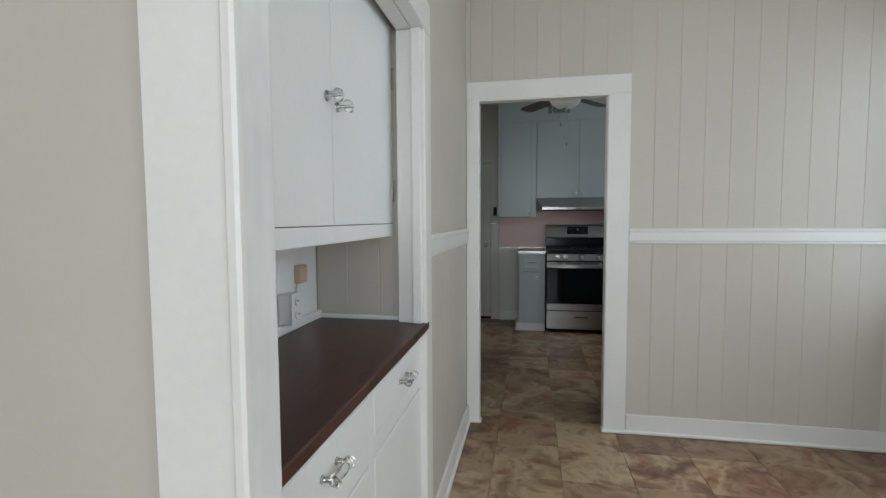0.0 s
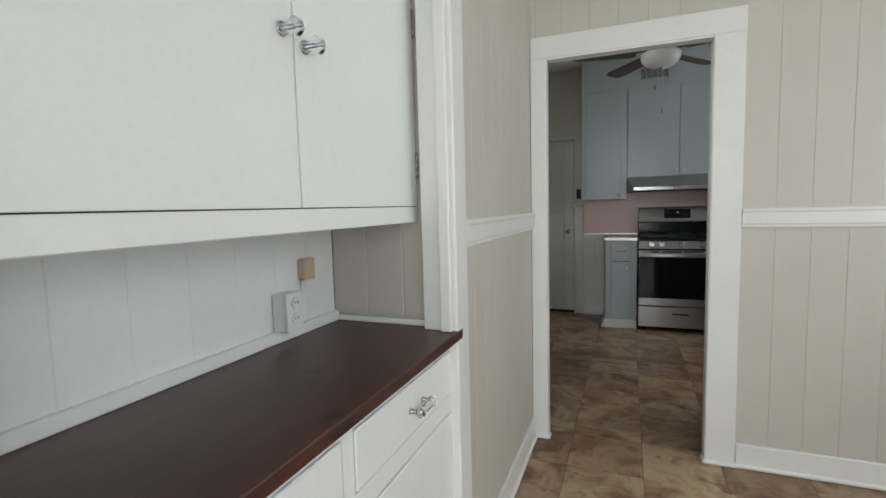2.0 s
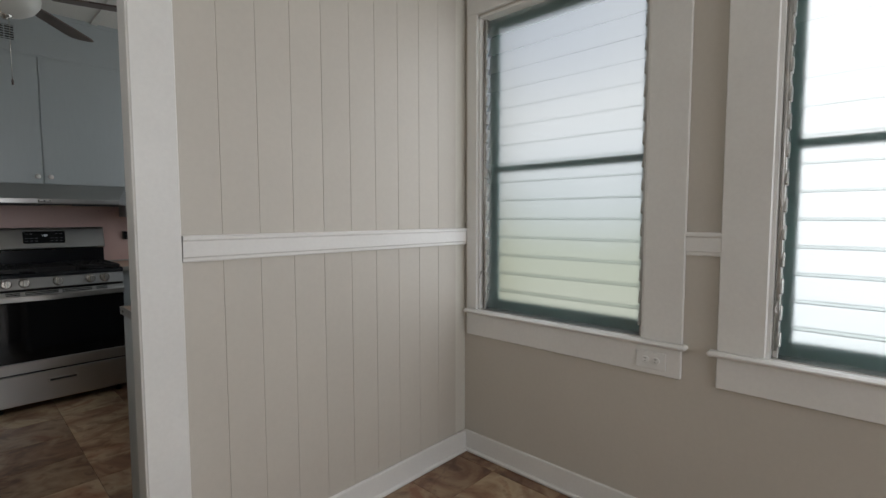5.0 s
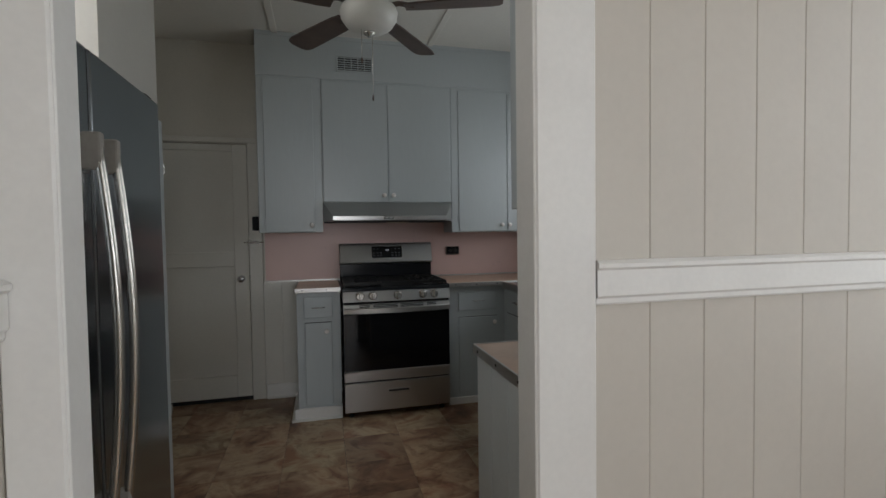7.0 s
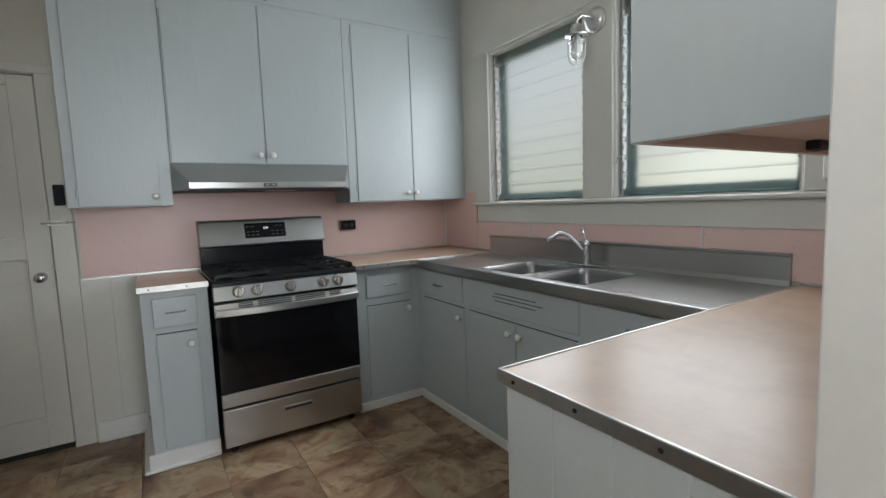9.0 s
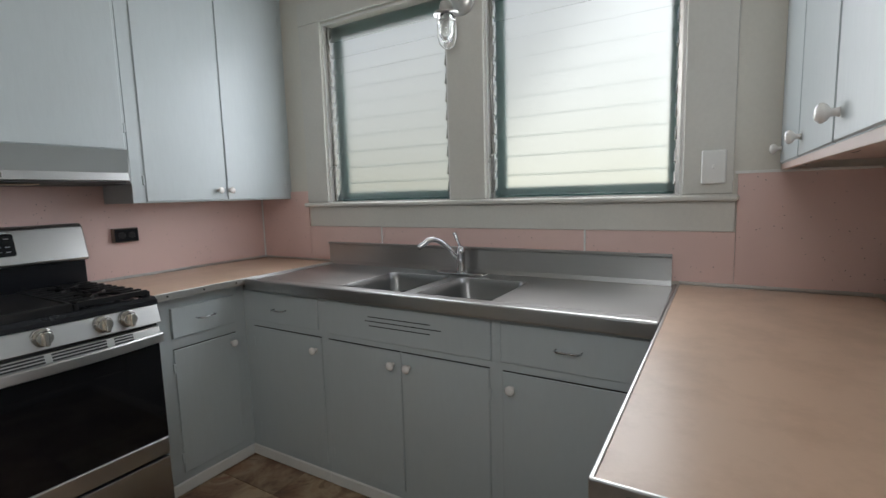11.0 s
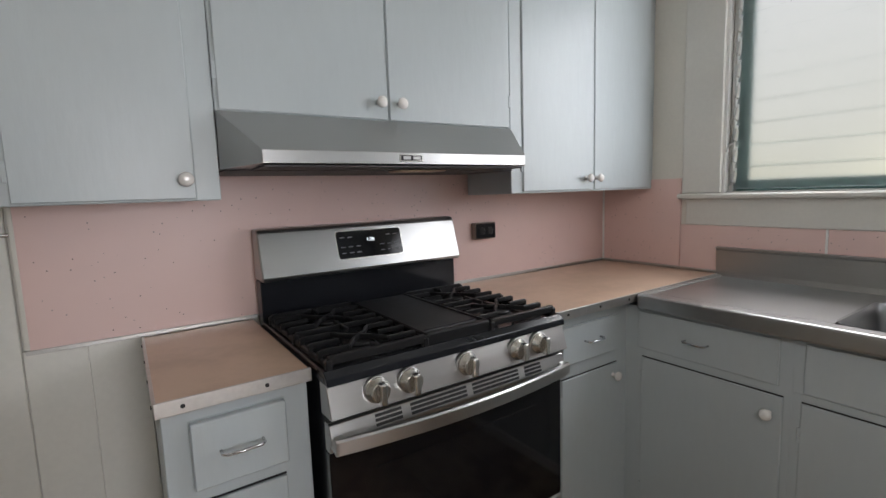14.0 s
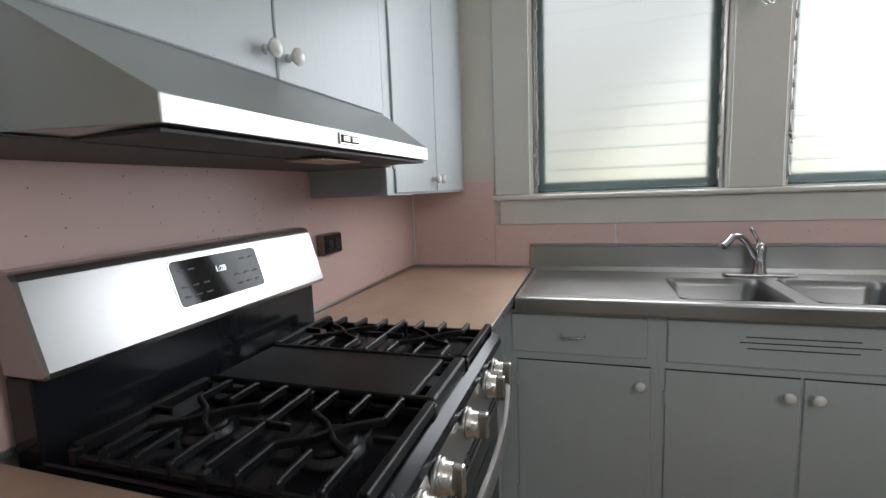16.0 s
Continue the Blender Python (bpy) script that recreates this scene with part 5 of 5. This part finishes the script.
cs = structure("door_casing_kitchen", box(-0.764, -0.668, YN - 0.018, YN, 0, 1.99, 0.003), M_DOORW, "cream painted door casing", "trim")
part("head_casing", box(-1.66, -0.668, YN - 0.018, YN, 1.99, 2.03, 0.003), M_DOORW, cs)
bl = thing("surface_bolt", (-0.71, YN - 0.02, 1.23), "small metal slide bolt on the door casing", "bolt")
part("plate", box(-0.775, -0.690, YN - 0.023, YN - 0.018, 1.217, 1.243, 0.001), M_NICKEL, bl)
part("rod", tube([(-0.80, YN - 0.028, 1.23), (-0.73, YN - 0.028, 1.23), (-0.66, YN - 0.028, 1.23)], 0.005, 8), M_NICKEL, bl)
sb = thing("black_wall_box", (-0.71, YN - 0.03, 1.375), "small black box fixed to the door casing", "box")
part("case", box(-0.735, -0.688, YN - 0.045, YN - 0.018, 1.320, 1.428, 0.004), M_BLACK, sb)
wp = structure("wainscot", box(-0.668, -0.400, YN - 0.012, YN, 0.0, 0.925, 0.002), M_DOORW, "cream board wall below the pink panel", "wall panel")
pieces("plank", plank_mesh(0.134, 0.008, 0.925, "-y", M_DOORW), [(-0.60, YN - 0.012, 0), (-0.466, YN - 0.012, 0)], wp)
baseboard("baseboard", -0.66, -0.42, YN - 0.034, YN - 0.020, "y")

# ---- refrigerator and tall cabinet ----
fr = thing("refrigerator", (-1.15, 3.66, 0), "dark stainless side-by-side refrigerator with bowed bar handles", "refrigerator")
FX, FY0, FY1, FT = -0.766, 3.20, 4.118, 1.752
SEAM = 3.600
part("cabinet", box(-1.50, FX - 0.075, FY0 + 0.01, FY1 - 0.01, 0.03, FT - 0.02, 0.004), M_BACK, fr)
for y0, y1 in ((FY0, SEAM - 0.003), (SEAM + 0.003, FY1)):
    part("door", box(FX - 0.07, FX, y0, y1, 0.075, FT, 0.010, seg=3), M_FRIDGE, fr, "dark stainless refrigerator door")
part("toe_grille", box(FX - 0.06, FX - 0.03, FY0 + 0.01, FY1 - 0.01, 0.0, 0.07, 0.003), M_DARK, fr)
part("hinge_cover", box(FX - 0.07, FX - 0.02, FY1 - 0.06, FY1 - 0.005, FT, FT + 0.02, 0.005), M_DARK, fr)
for y in (SEAM - 0.048, SEAM + 0.048):
    pts = []
    for i in range(15):
        u_ = i / 14
        pts.append((FX + 0.029 + 0.034 * math.sin(math.pi * u_), y, 0.55 + 0.98 * u_))
    hb = part("handle", tube(pts, 0.012, 12), M_NICKEL, fr, "bowed stainless bar handle")
    for z in (0.57, 1.49):
        part("mount", box(FX - 0.001, FX + 0.044, y - 0.012, y + 0.012, z - 0.045, z + 0.045, 0.006, seg=2), M_BACK, hb)
part("gasket", box(FX - 0.066, FX - 0.004, SEAM - 0.003, SEAM + 0.003, 0.08, FT - 0.004, 0), M_DARK, fr)
tc = thing("tall_cabinet", (-0.97, 4.5, 0), "pale blue tall cabinet between refrigerator and wall", "cabinet")
part("body", box(-0.9995, -0.945, 4.262, 4.76, 0.0, 1.83, 0.003), M_BLUE, tc)
part("door", box(-0.945, -0.938, 4.29, 4.735, 0.09, 1.79, 0.002), M_BLUE, tc)
for z in (0.45, 1.60):
    part("hinge", box(-0.939, -0.933, 4.733, 4.745, z - 0.022, z + 0.022, 0.001), M_NICKEL, tc)

# ---- ceiling fan ----
fan = thing("ceiling_fan", (0.032, 4.621, CEIL), "five-blade brown ceiling fan with opal glass bowl light", "ceiling fan")
C = (0.032, 4.621, 0)
part("canopy", lathe([(0.075, CEIL), (0.075, CEIL - 0.02), (0.05, CEIL - 0.05), (0.02, CEIL - 0.055), (0.016, CEIL - 0.12)], C, "z", 24), M_BLADE, fan)
part("motor", lathe([(0.03, CEIL - 0.10), (0.105, CEIL - 0.13), (0.115, CEIL - 0.17), (0.115, CEIL - 0.22), (0.09, CEIL - 0.255), (0.075, CEIL - 0.335)], C, "z", 28), M_BLADE, fan)
lt = part("light_bowl", lathe([(0.095, 2.405), (0.135, 2.395), (0.143, 2.375), (0.138, 2.345), (0.115, 2.312), (0.08, 2.290), (0.03, 2.280)], C, "z", 32), M_BOWL, fan, "opal glass light bowl")
part("finial", lathe([(0.030, 2.284), (0.028, 2.272), (0.012, 2.264), (0.010, 2.258)], C, "z", 16), M_NICKEL, lt)
for a in FAN_ANGLES:
    d = Vector((math.cos(radians(a)), math.sin(radians(a)), 0))
    nrm = Vector((-d.y, d.x, 0))
    o = Vector((C[0], C[1], FAN_Z))
    b = bmesh.new()
    top, bot = [], []
    for r_, w in ((0.18, 0.050), (0.24, 0.058), (0.45, 0.066), (0.60, 0.070), (0.645, 0.060), (0.66, 0.035)):
        for s_ in (-1, 1):
            p = o + d * r_ + nrm * w * s_ + Vector((0, 0, 0.012 * s_ * w / 0.07))
            top.append(b.verts.new(p + Vector((0, 0, 0.004))))
            bot.append(b.verts.new(p - Vector((0, 0, 0.004))))
    for i in range(0, len(top) - 2, 2):
        b.faces.new((top[i], top[i + 1], top[i + 3], top[i + 2]))
        b.faces.new((bot[i], bot[i + 2], bot[i + 3], bot[i + 1]))
        b.faces.new((top[i], top[i + 2], bot[i + 2], bot[i]))
        b.faces.new((top[i + 1], bot[i + 1], bot[i + 3], top[i + 3]))
    b.faces.new((top[0], bot[0], bot[1], top[1]))
    b.faces.new((top[-2], top[-1], bot[-1], bot[-2]))
    bmesh.ops.recalc_face_normals(b, faces=b.faces)
    blade = part("blade", b, M_BLADE, fan)
    q0, q1 = o + d * 0.08 + Vector((0, 0, 0.01)), o + d * 0.23 + Vector((0, 0, 0.0))
    part("bracket", tube([q0, (q0 + q1) / 2 + Vector((0, 0, 0.012)), q1], 0.012, 8), M_BLADE, blade)
for dx, z0 in ((0.012, 1.97), (-0.04, 2.15)):
    ch = part("pull_chain", tube([(C[0] + dx, C[1] - 0.02, 2.285), (C[0] + dx, C[1] - 0.02, (2.3 + z0) / 2), (C[0] + dx, C[1] - 0.02, z0)], 0.0014, 6), M_NICKEL, fan)
    part("fob", lathe([(0.002, z0), (0.005, z0 - 0.01), (0.004, z0 - 0.03)], (C[0] + dx, C[1] - 0.02, 0), "z", 8), M_BLADE, ch)

# ---- caged wall lamp between the kitchen windows ----
sc = thing("wall_lamp", (XE - 0.02, 4.625, 2.17), "galvanised nautical wall lamp with caged clear glass", "wall lamp")
part("wall_plate", lathe([(0.062, 0.0), (0.062, -0.012), (0.045, -0.02), (0.02, -0.03)], (F, 4.625, 2.165), "x", 28), M_ALU, sc)
arm = [(F - 0.02, 4.625, 2.165), (F - 0.06, 4.63, 2.175), (F - 0.10, 4.635, 2.175), (F - 0.128, 4.637, 2.155), (F - 0.132, 4.637, 2.12)]
part("arm", tube(arm, 0.010, 10), M_ALU, sc)
LC = (F - 0.132, 4.637, 0)
part("cap", lathe([(0.018, 2.128), (0.028, 2.115), (0.030, 2.085), (0.055, 2.078), (0.056, 2.070), (0.032, 2.068)], LC, "z", 24), M_ALU, sc)
gl = part("glass", lathe([(0.030, 2.068), (0.032, 2.03), (0.031, 1.985), (0.024, 1.962), (0.008, 1.955)], LC, "z", 20), M_CLEAR, sc, "clear glass jar")
part("bulb", lathe([(0.008, 2.066), (0.012, 2.05), (0.020, 2.02), (0.020, 2.0), (0.010, 1.985)], LC, "z", 14), M_BOWL, gl)
cg = part("cage_ring", lathe([(0.039, 2.046), (0.041, 2.043), (0.039, 2.040)], LC, "z", 24), M_ALU, sc)
for a in range(4):
    ca, sa = math.cos(radians(45 + 90 * a)), math.sin(radians(45 + 90 * a))
    part("cage_wire", tube([(LC[0] + r_ * ca, LC[1] + r_ * sa, z) for r_, z in ((0.040, 2.07), (0.041, 2.03), (0.041, 1.975), (0.032, 1.945), (0.015, 1.930), (0.0, 1.926))], 0.0028, 6), M_ALU, sc)

# ---- floor tiles ----
TS = 0.345
tile = mesh_of("tile", box(-TS / 2 + 0.0008, TS / 2 - 0.0008, -TS / 2 + 0.0008, TS / 2 - 0.0008, -0.006, 0.0, 0.0012), M_TILE)
floor_ob = bpy.data.objects["floor"]
spots = []
for i in range(-5, 6):
    for j in range(-17, 11):
        x, y = -0.112 + TS * (i + 0.5), 3.15 + TS * (j + 0.5)
        if x > XE + 0.2 or x < KW - 0.2 or y > YN + 0.2 or y < -2.5:
            continue
        if 0.9 < y < 2.9 and x < -0.8:
            continue
        spots.append((x, y, 0))
pieces("tile", tile, spots, floor_ob)
